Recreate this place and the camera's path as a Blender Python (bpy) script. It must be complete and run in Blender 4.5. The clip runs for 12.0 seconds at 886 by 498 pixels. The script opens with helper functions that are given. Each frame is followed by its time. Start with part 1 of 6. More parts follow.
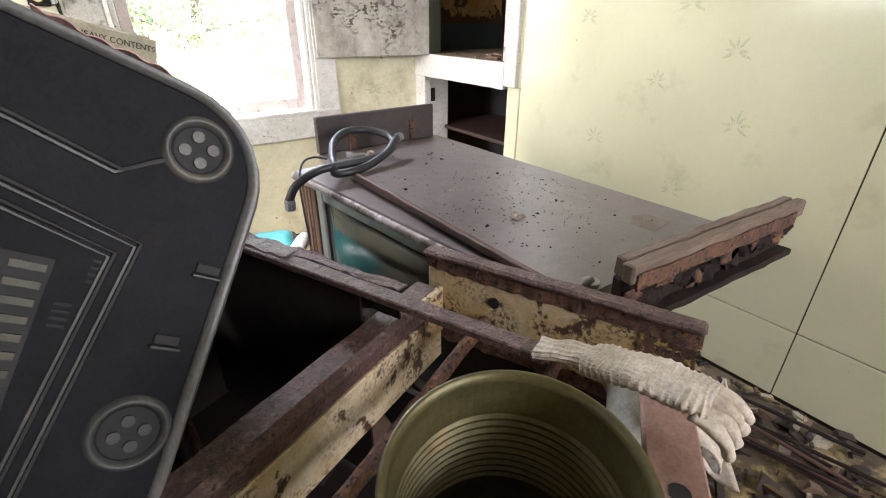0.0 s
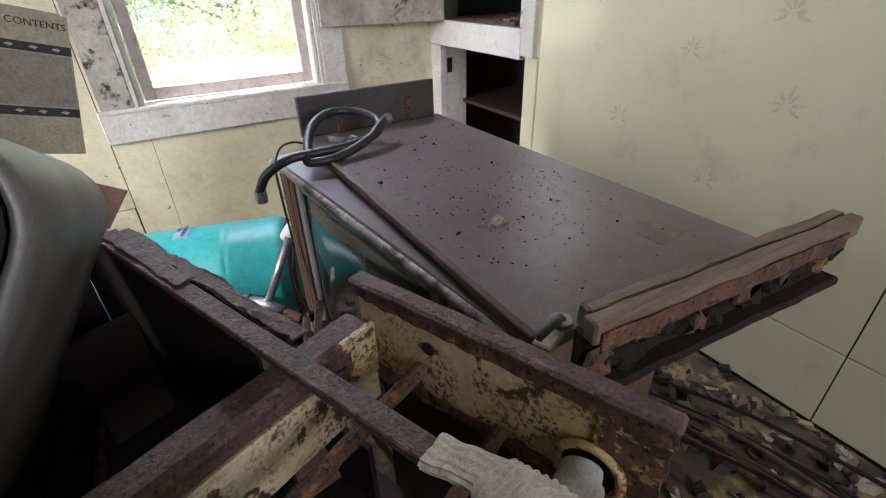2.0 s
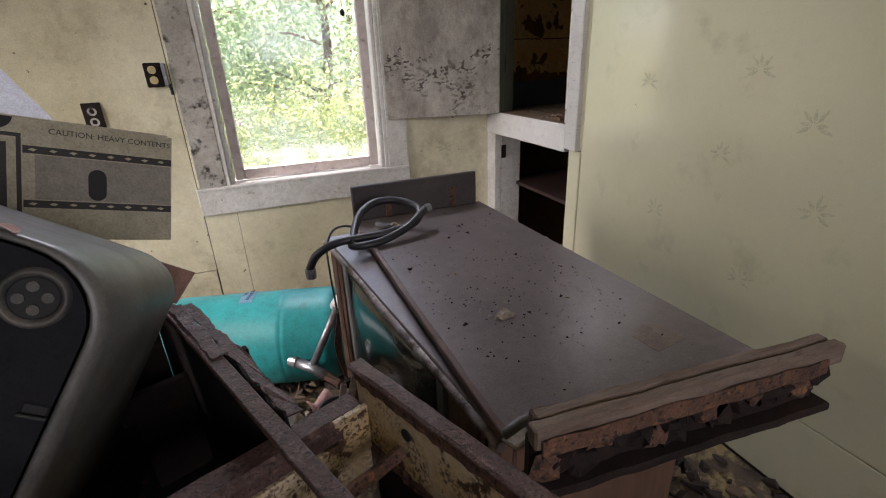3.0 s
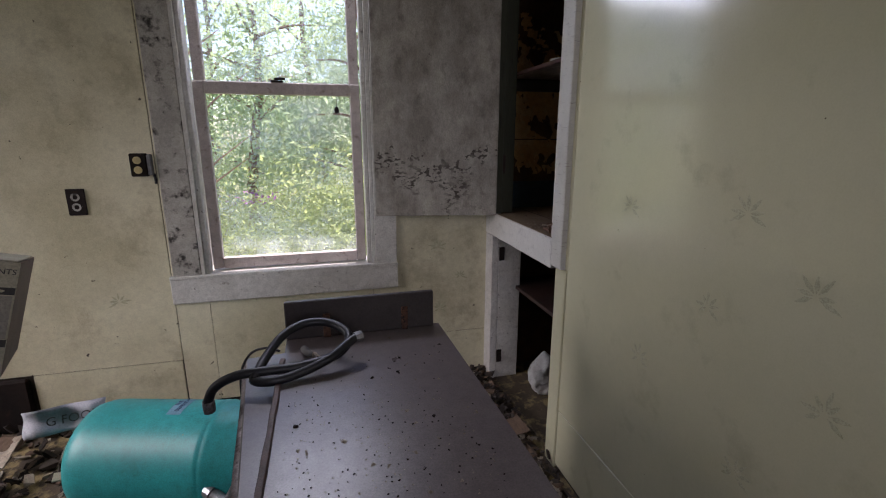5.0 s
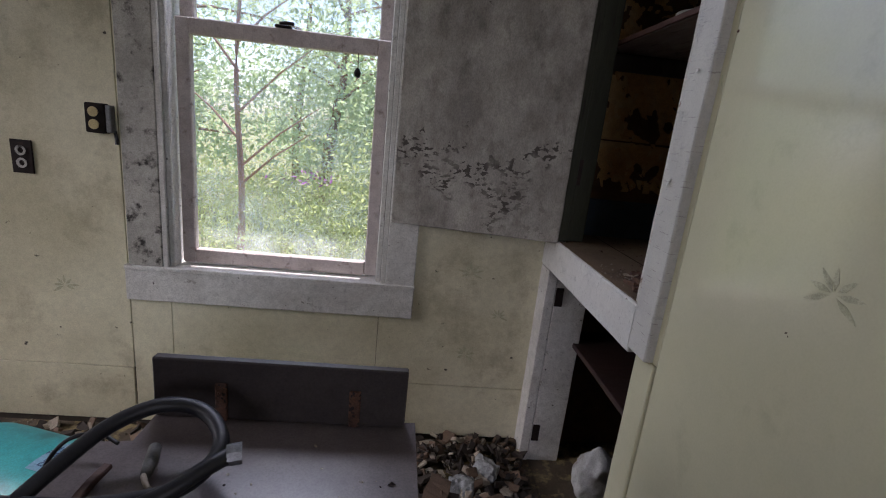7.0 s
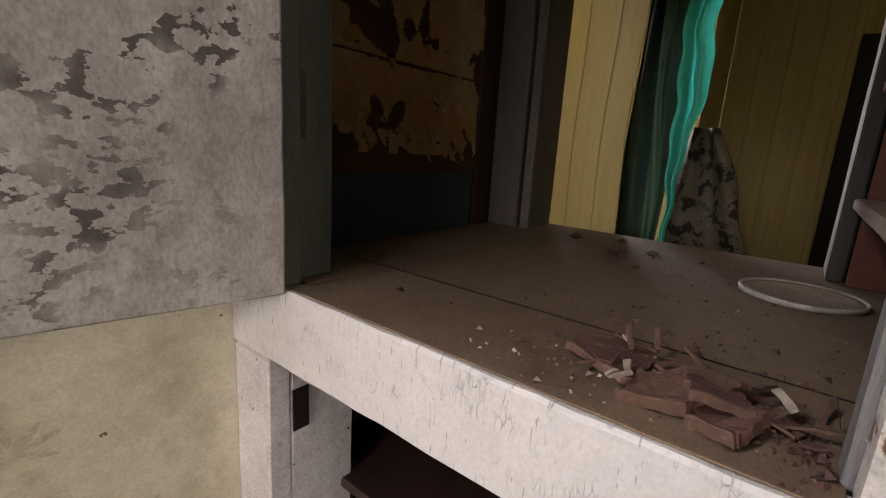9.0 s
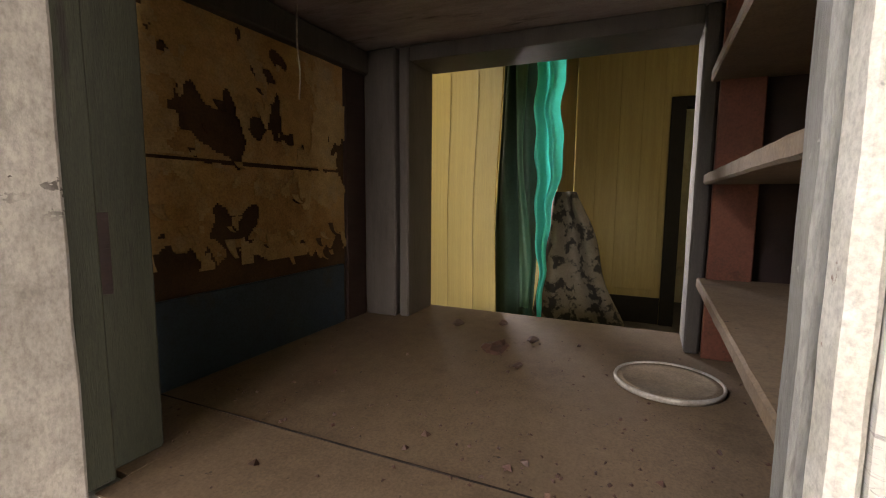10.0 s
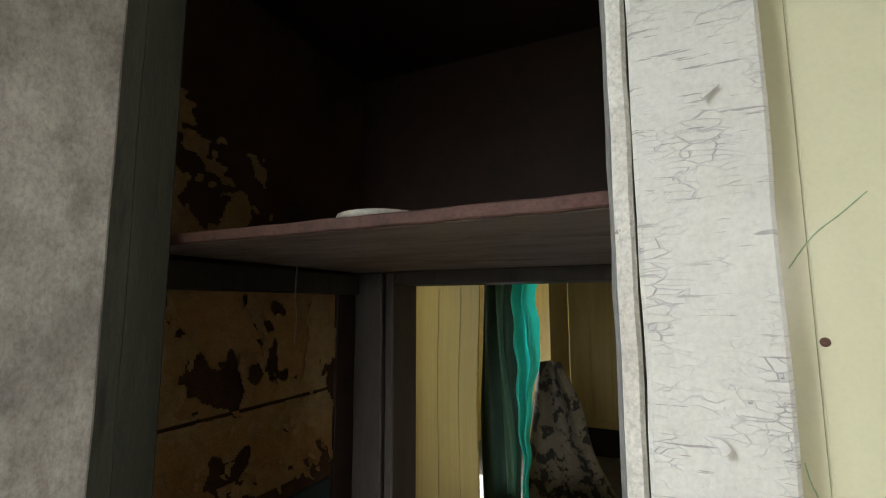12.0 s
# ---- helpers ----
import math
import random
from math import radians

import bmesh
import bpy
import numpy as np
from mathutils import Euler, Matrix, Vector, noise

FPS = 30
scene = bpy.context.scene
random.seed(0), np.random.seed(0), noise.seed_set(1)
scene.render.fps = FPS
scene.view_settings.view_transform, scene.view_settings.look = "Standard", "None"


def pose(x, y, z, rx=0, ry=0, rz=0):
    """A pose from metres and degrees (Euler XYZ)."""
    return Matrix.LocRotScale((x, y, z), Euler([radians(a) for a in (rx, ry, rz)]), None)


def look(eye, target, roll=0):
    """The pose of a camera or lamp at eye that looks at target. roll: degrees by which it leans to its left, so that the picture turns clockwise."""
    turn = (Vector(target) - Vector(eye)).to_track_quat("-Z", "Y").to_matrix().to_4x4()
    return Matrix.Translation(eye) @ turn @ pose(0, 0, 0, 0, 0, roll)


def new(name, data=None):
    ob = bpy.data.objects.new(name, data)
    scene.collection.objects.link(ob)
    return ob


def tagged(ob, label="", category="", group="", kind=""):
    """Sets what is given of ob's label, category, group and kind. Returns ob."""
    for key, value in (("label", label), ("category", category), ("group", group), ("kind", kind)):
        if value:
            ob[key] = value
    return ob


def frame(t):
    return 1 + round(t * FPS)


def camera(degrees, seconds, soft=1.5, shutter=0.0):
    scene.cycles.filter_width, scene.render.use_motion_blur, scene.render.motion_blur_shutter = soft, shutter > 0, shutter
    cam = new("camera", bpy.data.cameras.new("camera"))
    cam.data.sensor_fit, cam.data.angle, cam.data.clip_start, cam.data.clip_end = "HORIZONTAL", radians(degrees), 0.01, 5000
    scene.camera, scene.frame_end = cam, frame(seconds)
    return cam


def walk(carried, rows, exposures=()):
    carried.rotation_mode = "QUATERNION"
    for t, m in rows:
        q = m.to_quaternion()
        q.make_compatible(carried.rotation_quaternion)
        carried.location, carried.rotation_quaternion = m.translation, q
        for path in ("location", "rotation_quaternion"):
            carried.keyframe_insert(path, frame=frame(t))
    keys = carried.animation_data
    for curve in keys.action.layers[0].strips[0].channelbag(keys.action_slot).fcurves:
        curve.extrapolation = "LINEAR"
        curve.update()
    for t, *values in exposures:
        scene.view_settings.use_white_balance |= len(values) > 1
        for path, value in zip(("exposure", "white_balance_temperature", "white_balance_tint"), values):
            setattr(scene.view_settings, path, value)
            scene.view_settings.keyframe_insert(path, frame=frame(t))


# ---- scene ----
cam = camera(88.0, 12.0, soft=1.1)
PATH = [
    (0, (0.005, 0.013, 1.152), (1.054, 1.455, 0.246), 0.2),
    (0.1, (0.071, 0.029, 1.149), (1.102, 1.482, 0.24), -0.1),
    (0.2, (0.12, 0.047, 1.149), (1.136, 1.504, 0.229), -0.0),
    (0.3, (0.158, 0.06, 1.15), (1.153, 1.523, 0.218), -0.2),
    (0.5, (0.216, 0.081, 1.142), (1.166, 1.555, 0.181), -1.0),
    (1, (0.25, 0.103, 1.119), (1.153, 1.577, 0.113), -1.4),
    (1.5, (0.249, 0.078, 1.138), (1.135, 1.545, 0.106), -1.3),
    (2, (0.231, 0.071, 1.152), (1.095, 1.559, 0.131), -1.5),
    (2.5, (0.218, 0.069, 1.176), (1.022, 1.652, 0.257), -2.0),
    (3, (0.31, -0.041, 1.245), (0.968, 1.687, 0.483), -2.3),
    (3.5, (0.37, -0.116, 1.33), (0.949, 1.69, 0.696), -1.2),
    (3.7, (0.382, -0.124, 1.385), (0.947, 1.699, 0.789), -0.4),
    (5.3, (0.843, 0.168, 1.343), (1.263, 2.067, 0.878), 0.5),
    (5.5, (0.93, 0.214, 1.344), (1.284, 2.122, 0.861), 1.2),
    (6, (1.032, 0.349, 1.319), (1.209, 2.275, 0.811), 3.3),
    (6.5, (1.026, 0.523, 1.334), (1.093, 2.455, 0.82), 5.8),
    (6.7, (1.016, 0.597, 1.325), (1.104, 2.531, 0.824), 5.9),
    (8.3, (1.093, 1.441, 1.203), (2.12, 3.089, 0.724), 4.9),
    (8.5, (1.12, 1.588, 1.189), (2.334, 3.1, 0.698), 4.8),
    (9, (1.222, 1.753, 1.17), (2.759, 2.957, 0.737), 3.6),
    (9.5, (1.289, 1.78, 1.208), (3.015, 2.739, 0.889), 2.3),
    (10, (1.311, 1.777, 1.28), (3.12, 2.598, 1.053), 0.5),
    (10.5, (1.287, 1.767, 1.33), (3.146, 2.497, 1.23), -1.3),
    (11, (1.28, 1.74, 1.405), (3.141, 2.472, 1.418), -1.4),
    (11.1, (1.276, 1.731, 1.424), (3.134, 2.469, 1.46), -1.3),
    (11.5, (1.256, 1.698, 1.487), (3.098, 2.466, 1.617), -0.9),
    (12, (1.223, 1.673, 1.557), (3.026, 2.505, 1.796), -0.2),
]
EXPOSURES = [(0.0, 3.57, 6500, 19), (0.1, 3.22, 6200, 19), (0.3, 2.92, 6150, 19), (0.6, 2.72, 6100, 20), (2.2, 2.67, 6300, 23), (2.8, 2.30, 6500, 25), (3.5, 1.65, 6650, 26), (5.3, 1.17, 6150, 28), (6.7, 1.15, 6000, 27),
             (8.3, 1.40, 6850, 29), (9.0, 2.40, 7000, 30), (9.5, 3.00, 7250, 28), (10.4, 3.50, 7350, 20), (11.0, 3.35, 6850, 15), (11.5, 2.77, 6600, 14), (12.0, 2.73, 6500, 14)]
walk(cam, [(t, look(eye, target, roll)) for t, eye, target, roll in PATH], EXPOSURES)

# ---- world and sun ----
SUN_UP, SUN_TURN = 70.0, 12.0
world = bpy.data.worlds.new("world")
scene.world = world
world.use_nodes = True
wn = world.node_tree
sky = wn.nodes.new("ShaderNodeTexSky")
sky.sky_type, sky.sun_disc = "NISHITA", False
sky.sun_elevation, sky.sun_rotation = radians(SUN_UP), radians(SUN_TURN)
wn.links.new(sky.outputs[0], wn.nodes["Background"].inputs["Color"])
wn.nodes["Background"].inputs["Strength"].default_value = 0.15
sun = new("sun", bpy.data.lights.new("sun", "SUN"))
sun.data.energy, sun.data.angle, sun.data.color = 5.0, radians(0.5), (1.0, 0.95, 0.86)
a, e = radians(SUN_TURN), radians(SUN_UP)
sun.matrix_world = look((0, 0, 0), (-math.sin(a) * math.cos(e), -math.cos(a) * math.cos(e), -math.sin(e)))
sun.location = (0, 0, 20)


NY_LIGHT = 2.505


def sky_fill(where, target, wide, high, power, colour, spread=180):
    """An added area lamp that stands in for sky light through an opening."""
    lamp = new("sky_fill", bpy.data.lights.new("sky_fill", "AREA"))
    lamp.data.shape, lamp.data.size, lamp.data.size_y = "RECTANGLE", wide, high
    lamp.data.energy, lamp.data.color, lamp.data.spread = power, colour, radians(spread)
    lamp.matrix_world = look(where, target)


sky_fill((0.535, NY_LIGHT, 2.22), (0.62, 0.9, 0.45), 0.70, 0.34, 3.0, (0.90, 0.96, 1.0), 130)
# West and south fill lamps, added in openings that are never seen.
sky_fill((-2.36, 1.45, 1.50), (0.3, 1.9, -0.15), 1.0, 1.25, 6.2, (1.0, 0.97, 0.88), 72)
sky_fill((0.85, -2.46, 1.85), (0.30, 0.4, 0.90), 0.9, 1.2, 8.5, (1.0, 0.98, 0.92))
# Far-room lamps in unseen openings, added to light the panel and curtain.
sky_fill((2.76, 3.57, 1.55), (3.0, 2.6, 1.3), 0.4, 1.2, 0.45, (0.97, 0.98, 1.0))
sky_fill((5.05, 3.57, 1.55), (4.2, 2.0, 1.2), 0.8, 1.2, 13, (0.97, 0.98, 1.0))


# ---- materials ----
def mix_node(nt, fac, a, b):
    m = nt.nodes.new("ShaderNodeMix")
    m.data_type = "RGBA"
    for sock, value in ((m.inputs["Factor"], fac), (m.inputs["A"], a), (m.inputs["B"], b)):
        if isinstance(value, bpy.types.NodeSocket):
            nt.links.new(value, sock)
        else:
            sock.default_value = value if not isinstance(value, tuple) else (*value, 1.0)
    return m.outputs["Result"]


def math_node(nt, op, a, b=0.0):
    m = nt.nodes.new("ShaderNodeMath")
    m.operation = op
    for sock, value in ((m.inputs[0], a), (m.inputs[1], b)):
        if isinstance(value, bpy.types.NodeSocket):
            nt.links.new(value, sock)
        else:
            sock.default_value = value
    return m.outputs[0]


def coords(nt, stretch=(1, 1, 1), shift=(0, 0, 0)):
    g = nt.nodes.new("ShaderNodeNewGeometry")
    m = nt.nodes.new("ShaderNodeMapping")
    m.inputs["Scale"].default_value, m.inputs["Location"].default_value = stretch, shift
    nt.links.new(g.outputs["Position"], m.inputs["Vector"])
    return m.outputs["Vector"]


def noise_node(nt, vec, scale, detail=5.0, rough=0.6, lo=None, hi=None):
    n = nt.nodes.new("ShaderNodeTexNoise")
    n.inputs["Scale"].default_value, n.inputs["Detail"].default_value, n.inputs["Roughness"].default_value = scale, detail, rough
    nt.links.new(vec, n.inputs["Vector"])
    if lo is None:
        return n.outputs["Fac"]
    r = nt.nodes.new("ShaderNodeMapRange")
    r.inputs["From Min"].default_value, r.inputs["From Max"].default_value = lo, hi
    nt.links.new(n.outputs["Fac"], r.inputs["Value"])
    return r.outputs["Result"]


def material(name, base, second=None, dirt=None, scale=2.0, dirt_scale=9.0, dirt_at=(0.58, 0.72), rough=0.6, metal=0.0, bump=0.15,
             bump_scale=90.0, specks=None, speck_at=(0.68, 0.72), speck_scale=55.0, stretch=(1, 1, 1), coat=0.0, vary=0.0, speck_stretch=(1, 1, 1), cluster=None, even=1.0, spec=0.5, ior=1.45, grain=0.35, band=None):
    m = bpy.data.materials.new(name)
    m.use_nodes = True
    nt = m.node_tree
    b = nt.nodes["Principled BSDF"]
    vec = coords(nt, stretch)
    col = mix_node(nt, noise_node(nt, vec, scale, 4, 0.6, 0.35, 0.65), base, second or tuple(c * 0.8 for c in base))
    if dirt:
        col = mix_node(nt, noise_node(nt, coords(nt, stretch, (3, 7, 1)), dirt_scale, 8, 0.65, *dirt_at), col, dirt)
    if specks:
        fac = noise_node(nt, coords(nt, speck_stretch, (5, 2, 9)), speck_scale, 4, 0.55, *speck_at)
        if cluster:
            fac = math_node(nt, "MULTIPLY", fac, noise_node(nt, coords(nt, (1, 1, 1), (2, 6, 4)), cluster[0], 3, 0.5, cluster[1], cluster[2]))
        if band:
            level = nt.nodes.new("ShaderNodeSeparateXYZ")
            nt.links.new(coords(nt), level.inputs[0])
            fade = nt.nodes.new("ShaderNodeMapRange")
            fade.inputs["From Min"].default_value, fade.inputs["From Max"].default_value = band
            nt.links.new(level.outputs["Z"], fade.inputs["Value"])
            soft = math_node(nt, "SUBTRACT", fade.outputs["Result"], math_node(nt, "MULTIPLY", math_node(nt, "SUBTRACT", noise_node(nt, coords(nt), 9.0, 3), 0.5), 2.0))
            thresh = math_node(nt, "LESS_THAN", soft, 0.5)
            fac = math_node(nt, "MULTIPLY", fac, thresh)
        col = mix_node(nt, fac, col, specks)
    if vary:
        info = nt.nodes.new("ShaderNodeObjectInfo")
        col = mix_node(nt, math_node(nt, "MULTIPLY", info.outputs["Random"], vary), col, tuple(c * 0.5 for c in base))
    if grain:
        for size, depth in ((230.0, grain), (38.0, grain * 0.6)):
            tone = noise_node(nt, coords(nt, stretch, (1, 4, 8)), size, 4, 0.7, 0.30, 0.60)
            mul = nt.nodes.new("ShaderNodeMix")
            mul.data_type, mul.blend_type = "RGBA", "MULTIPLY"
            mul.inputs["Factor"].default_value = depth
            nt.links.new(col, mul.inputs["A"])
            nt.links.new(tone, mul.inputs["B"])
            col = mul.outputs["Result"]
    nt.links.new(col, b.inputs["Base Color"])
    b.inputs["Metallic"].default_value, b.inputs["Specular IOR Level"].default_value, b.inputs["IOR"].default_value = metal, spec, ior
    r = nt.nodes.new("ShaderNodeMapRange")
    r.inputs["To Min"].default_value, r.inputs["To Max"].default_value = max(rough - 0.1 * even, 0.02), min(rough + 0.12 * even, 1.0)
    nt.links.new(noise_node(nt, vec, 14, 5), r.inputs["Value"])
    nt.links.new(r.outputs["Result"], b.inputs["Roughness"])
    if coat:
        b.inputs["Coat Weight"].default_value, b.inputs["Coat Roughness"].default_value = coat, 0.12
    bp = nt.nodes.new("ShaderNodeBump")
    bp.inputs["Strength"].default_value, bp.inputs["Distance"].default_value = bump, 0.004
    nt.links.new(noise_node(nt, vec, bump_scale, 6, 0.65), bp.inputs["Height"])
    nt.links.new(bp.outputs["Normal"], b.inputs["Normal"])
    return m


def cracked_paint(name, base, under, stretch=(20, 55, 210), width=0.045, gate=(0.54, 0.64), chips=(0.70, 0.715), dashes=(20, 24, 300)):
    """Old paint shrunk into small flakes, with bare chips."""
    m = material(name, base, tuple(c * 0.90 for c in base), dirt=under, dirt_scale=13, dirt_at=chips, rough=0.5, bump=0.2, bump_scale=40, grain=0.14,
                 specks=tuple(0.5 * u + 0.24 for u in under), speck_at=(0.625, 0.665), speck_scale=1.0, speck_stretch=dashes, cluster=(9.0, 0.36, 0.52))
    nt = m.node_tree
    b = nt.nodes["Principled BSDF"]

    def cells(st, shift, w, gate_scale, lo, hi):
        warp = nt.nodes.new("ShaderNodeTexNoise")
        warp.inputs["Scale"].default_value, warp.inputs["Detail"].default_value = 60.0, 3.0
        nt.links.new(coords(nt, (1, 1, 1), shift), warp.inputs["Vector"])
        add = nt.nodes.new("ShaderNodeMix")
        add.data_type, add.blend_type = "RGBA", "ADD"
        add.inputs["Factor"].default_value = 1.1
        nt.links.new(coords(nt, st, shift), add.inputs["A"])
        nt.links.new(warp.outputs["Color"], add.inputs["B"])
        v = nt.nodes.new("ShaderNodeTexVoronoi")
        v.feature = "DISTANCE_TO_EDGE"
        v.inputs["Scale"].default_value = 1.0
        nt.links.new(add.outputs["Result"], v.inputs["Vector"])
        r = nt.nodes.new("ShaderNodeMapRange")
        r.inputs["From Min"].default_value, r.inputs["From Max"].default_value = w * 0.3, w
        nt.links.new(v.outputs["Distance"], r.inputs["Value"])
        g = noise_node(nt, coords(nt, (1, 1, 1), shift), gate_scale, 3, 0.6, lo, hi)
        return math_node(nt, "MAXIMUM", r.outputs["Result"], math_node(nt, "SUBTRACT", 1.0, g))
    crack = math_node(nt, "MINIMUM", cells(stretch, (3, 1, 2), width, 17.0, *gate), cells(tuple(c * 0.6 for c in stretch), (9, 4, 6), width * 0.6, 11.0, *gate))
    old = b.inputs["Base Color"].links[0].from_socket
    nt.links.new(mix_node(nt, crack, tuple(0.3 * u + 0.42 for u in under), old), b.inputs["Base Color"])
    bp = nt.nodes.new("ShaderNodeBump")
    bp.inputs["Strength"].default_value, bp.inputs["Distance"].default_value = 0.7, 0.003
    nt.links.new(crack, bp.inputs["Height"])
    nt.links.new(b.inputs["Normal"].links[0].from_socket, bp.inputs["Normal"])
    nt.links.new(bp.outputs["Normal"], b.inputs["Normal"])
    return m


def leafy(name, base, through_colour):
    """Thin stuff that also lets light through from behind."""
    m = material(name, base, tuple(c * 1.4 for c in base), scale=2.5, rough=0.5, bump=0.0)
    nt = m.node_tree
    tr, mx = nt.nodes.new("ShaderNodeBsdfTranslucent"), nt.nodes.new("ShaderNodeMixShader")
    tr.inputs["Color"].default_value = (*through_colour, 1)
    mx.inputs[0].default_value = 0.5
    nt.links.new(nt.nodes["Principled BSDF"].outputs[0], mx.inputs[1])
    nt.links.new(tr.outputs[0], mx.inputs[2])
    nt.links.new(mx.outputs[0], nt.nodes["Material Output"].inputs["Surface"])
    return m


def plain(name, base, rough=0.6, metal=0.0):
    return material(name, base, tuple(c * 0.85 for c in base), rough=rough, metal=metal, bump=0.05)


M_WALL = material("yellowed_gloss_panel", grain=0.05, base=(0.58, 0.56, 0.385), second=(0.52, 0.50, 0.345), dirt=(0.36, 0.33, 0.22), scale=1.3, dirt_scale=5.0, dirt_at=(0.57, 0.85),
                  rough=0.14, even=0.15, ior=1.75, bump=0.004, bump_scale=5, specks=(0.10, 0.08, 0.05), speck_at=(0.755, 0.77), speck_scale=38)
M_WALLN = material("mildewed_yellow_panel", (0.70, 0.66, 0.48), (0.50, 0.46, 0.31), dirt=(0.22, 0.17, 0.10), scale=2.2, dirt_scale=4.5, dirt_at=(0.54, 0.84),
                   rough=0.36, grain=0.2, bump=0.05, bump_scale=40, specks=(0.06, 0.05, 0.04), speck_at=(0.71, 0.74), speck_scale=30)
M_BACK = plain("dark_lath", (0.05, 0.04, 0.03), 0.9)
M_TRIM = material("stained_white_trim", (0.70, 0.69, 0.65), (0.58, 0.56, 0.52), dirt=(0.12, 0.09, 0.07), scale=6, dirt_scale=16, dirt_at=(0.62, 0.74),
                  rough=0.5, bump=0.25, bump_scale=60, specks=(0.05, 0.04, 0.03), speck_at=(0.69, 0.72), speck_scale=60)
M_MOULD = material("black_mould_trim", (0.50, 0.48, 0.43), (0.36, 0.34, 0.30), dirt=(0.035, 0.03, 0.025), scale=8, dirt_scale=14, dirt_at=(0.54, 0.64), rough=0.65, bump=0.3, bump_scale=50)
M_SASH = material("pinkish_worn_sash", (0.62, 0.55, 0.52), (0.50, 0.43, 0.40), dirt=(0.20, 0.13, 0.10), scale=10, dirt_scale=22, dirt_at=(0.58, 0.7), rough=0.55, bump=0.25)
M_DOOR = material("mildewed_door_paint", (0.46, 0.43, 0.38), (0.27, 0.245, 0.215), dirt=(0.16, 0.14, 0.12), scale=9, dirt_scale=16, dirt_at=(0.52, 0.78), rough=0.6, bump=0.25,
                  stretch=(1, 1, 0.6), specks=(0.075, 0.062, 0.052), speck_at=(0.53, 0.545), speck_scale=40, speck_stretch=(1, 1, 1.6), cluster=(5.5, 0.455, 0.54), band=(1.10, 1.38))
M_STILE = cracked_paint("crackled_white_paint", (0.57, 0.56, 0.515), (0.14, 0.09, 0.06))
M_RAIL = cracked_paint("crackled_rail_paint", (0.64, 0.63, 0.59), (0.13, 0.09, 0.06), (20, 210, 50), 0.05, (0.60, 0.68), (0.70, 0.715), (20, 300, 40))
M_CHIPPED = material("chipped_white_bead", (0.70, 0.68, 0.62), (0.58, 0.55, 0.48), dirt=(0.17, 0.075, 0.04), scale=12, dirt_scale=26, dirt_at=(0.615, 0.65), rough=0.55, bump=0.4, specks=(0.05, 0.05, 0.10), speck_at=(0.66, 0.69), speck_scale=30)
M_GREYSTRIP = material("bare_grey_strip", (0.25, 0.25, 0.235), (0.16, 0.155, 0.145), dirt=(0.08, 0.06, 0.05), scale=10, dirt_scale=24, rough=0.6, bump=0.35, stretch=(3, 3, 0.5), specks=(0.45, 0.44, 0.4), speck_at=(0.70, 0.73), speck_scale=90)
M_GREYWOOD = material("grey_brown_board", (0.078, 0.068, 0.060), (0.055, 0.047, 0.042), dirt=(0.05, 0.04, 0.03), scale=3, dirt_scale=8, rough=0.7, bump=0.3, stretch=(6, 6, 0.8))
M_DUSTY = material("dusty_brown_counter", (0.205, 0.142, 0.088), (0.155, 0.105, 0.064), dirt=(0.075, 0.05, 0.03), scale=3, dirt_scale=5, dirt_at=(0.6, 0.8), rough=0.75,
                   specks=(0.05, 0.035, 0.025), speck_at=(0.70, 0.73), speck_scale=70, bump=0.2)
M_DARKWOOD = material("dark_red_wood", (0.048, 0.022, 0.017), (0.030, 0.015, 0.012), dirt=(0.02, 0.012, 0.01), scale=3, rough=0.6, bump=0.2, stretch=(1, 5, 5))
M_STRIPRED = material("splintery_red_edge", (0.13, 0.062, 0.05), (0.09, 0.042, 0.034), dirt=(0.05, 0.03, 0.025), scale=20, dirt_scale=30, rough=0.75, bump=0.5)
M_REDWOOD = material("red_brown_board", (0.22, 0.072, 0.042), (0.15, 0.05, 0.03), dirt=(0.06, 0.03, 0.02), scale=3, rough=0.6, bump=0.2)
M_SHELF = material("dusty_shelf_board", (0.44, 0.37, 0.36), (0.27, 0.21, 0.20), dirt=(0.10, 0.065, 0.06), scale=4, dirt_scale=7, rough=0.7, bump=0.25, stretch=(4, 1, 4))
M_PAPER = material("brown_wallpaper", (0.56, 0.36, 0.15), (0.42, 0.24, 0.09), dirt=(0.52, 0.39, 0.22), scale=7, dirt_scale=11, dirt_at=(0.52, 0.72), rough=0.8, bump=0.35, bump_scale=30)
M_PAPERPALE = material("faded_wallpaper", (0.56, 0.40, 0.20), (0.44, 0.28, 0.12), dirt=(0.48, 0.40, 0.28), scale=9, dirt_scale=13, dirt_at=(0.55, 0.75), rough=0.85, bump=0.4, bump_scale=40)
M_PAPERBACK = material("bare_brown_board", (0.12, 0.062, 0.028), (0.07, 0.038, 0.02), scale=6, rough=0.85, bump=0.3)
M_BLUE = material("blue_painted_skirting", (0.035, 0.065, 0.095), (0.028, 0.05, 0.075), dirt=(0.05, 0.045, 0.04), scale=4, rough=0.6)
M_TVWOOD = material("brown_laminate_top", (0.150, 0.125, 0.125), (0.118, 0.097, 0.098), dirt=(0.172, 0.143, 0.138), scale=3, dirt_scale=7, dirt_at=(0.58, 0.9), rough=0.31, bump=0.05, ior=1.5,
                    specks=(0.24, 0.20, 0.16), speck_at=(0.735, 0.75), speck_scale=75)
M_TVSIDE = material("walnut_veneer", (0.15, 0.088, 0.06), (0.10, 0.058, 0.042), scale=5, rough=0.45, bump=0.15, stretch=(6, 6, 0.7))
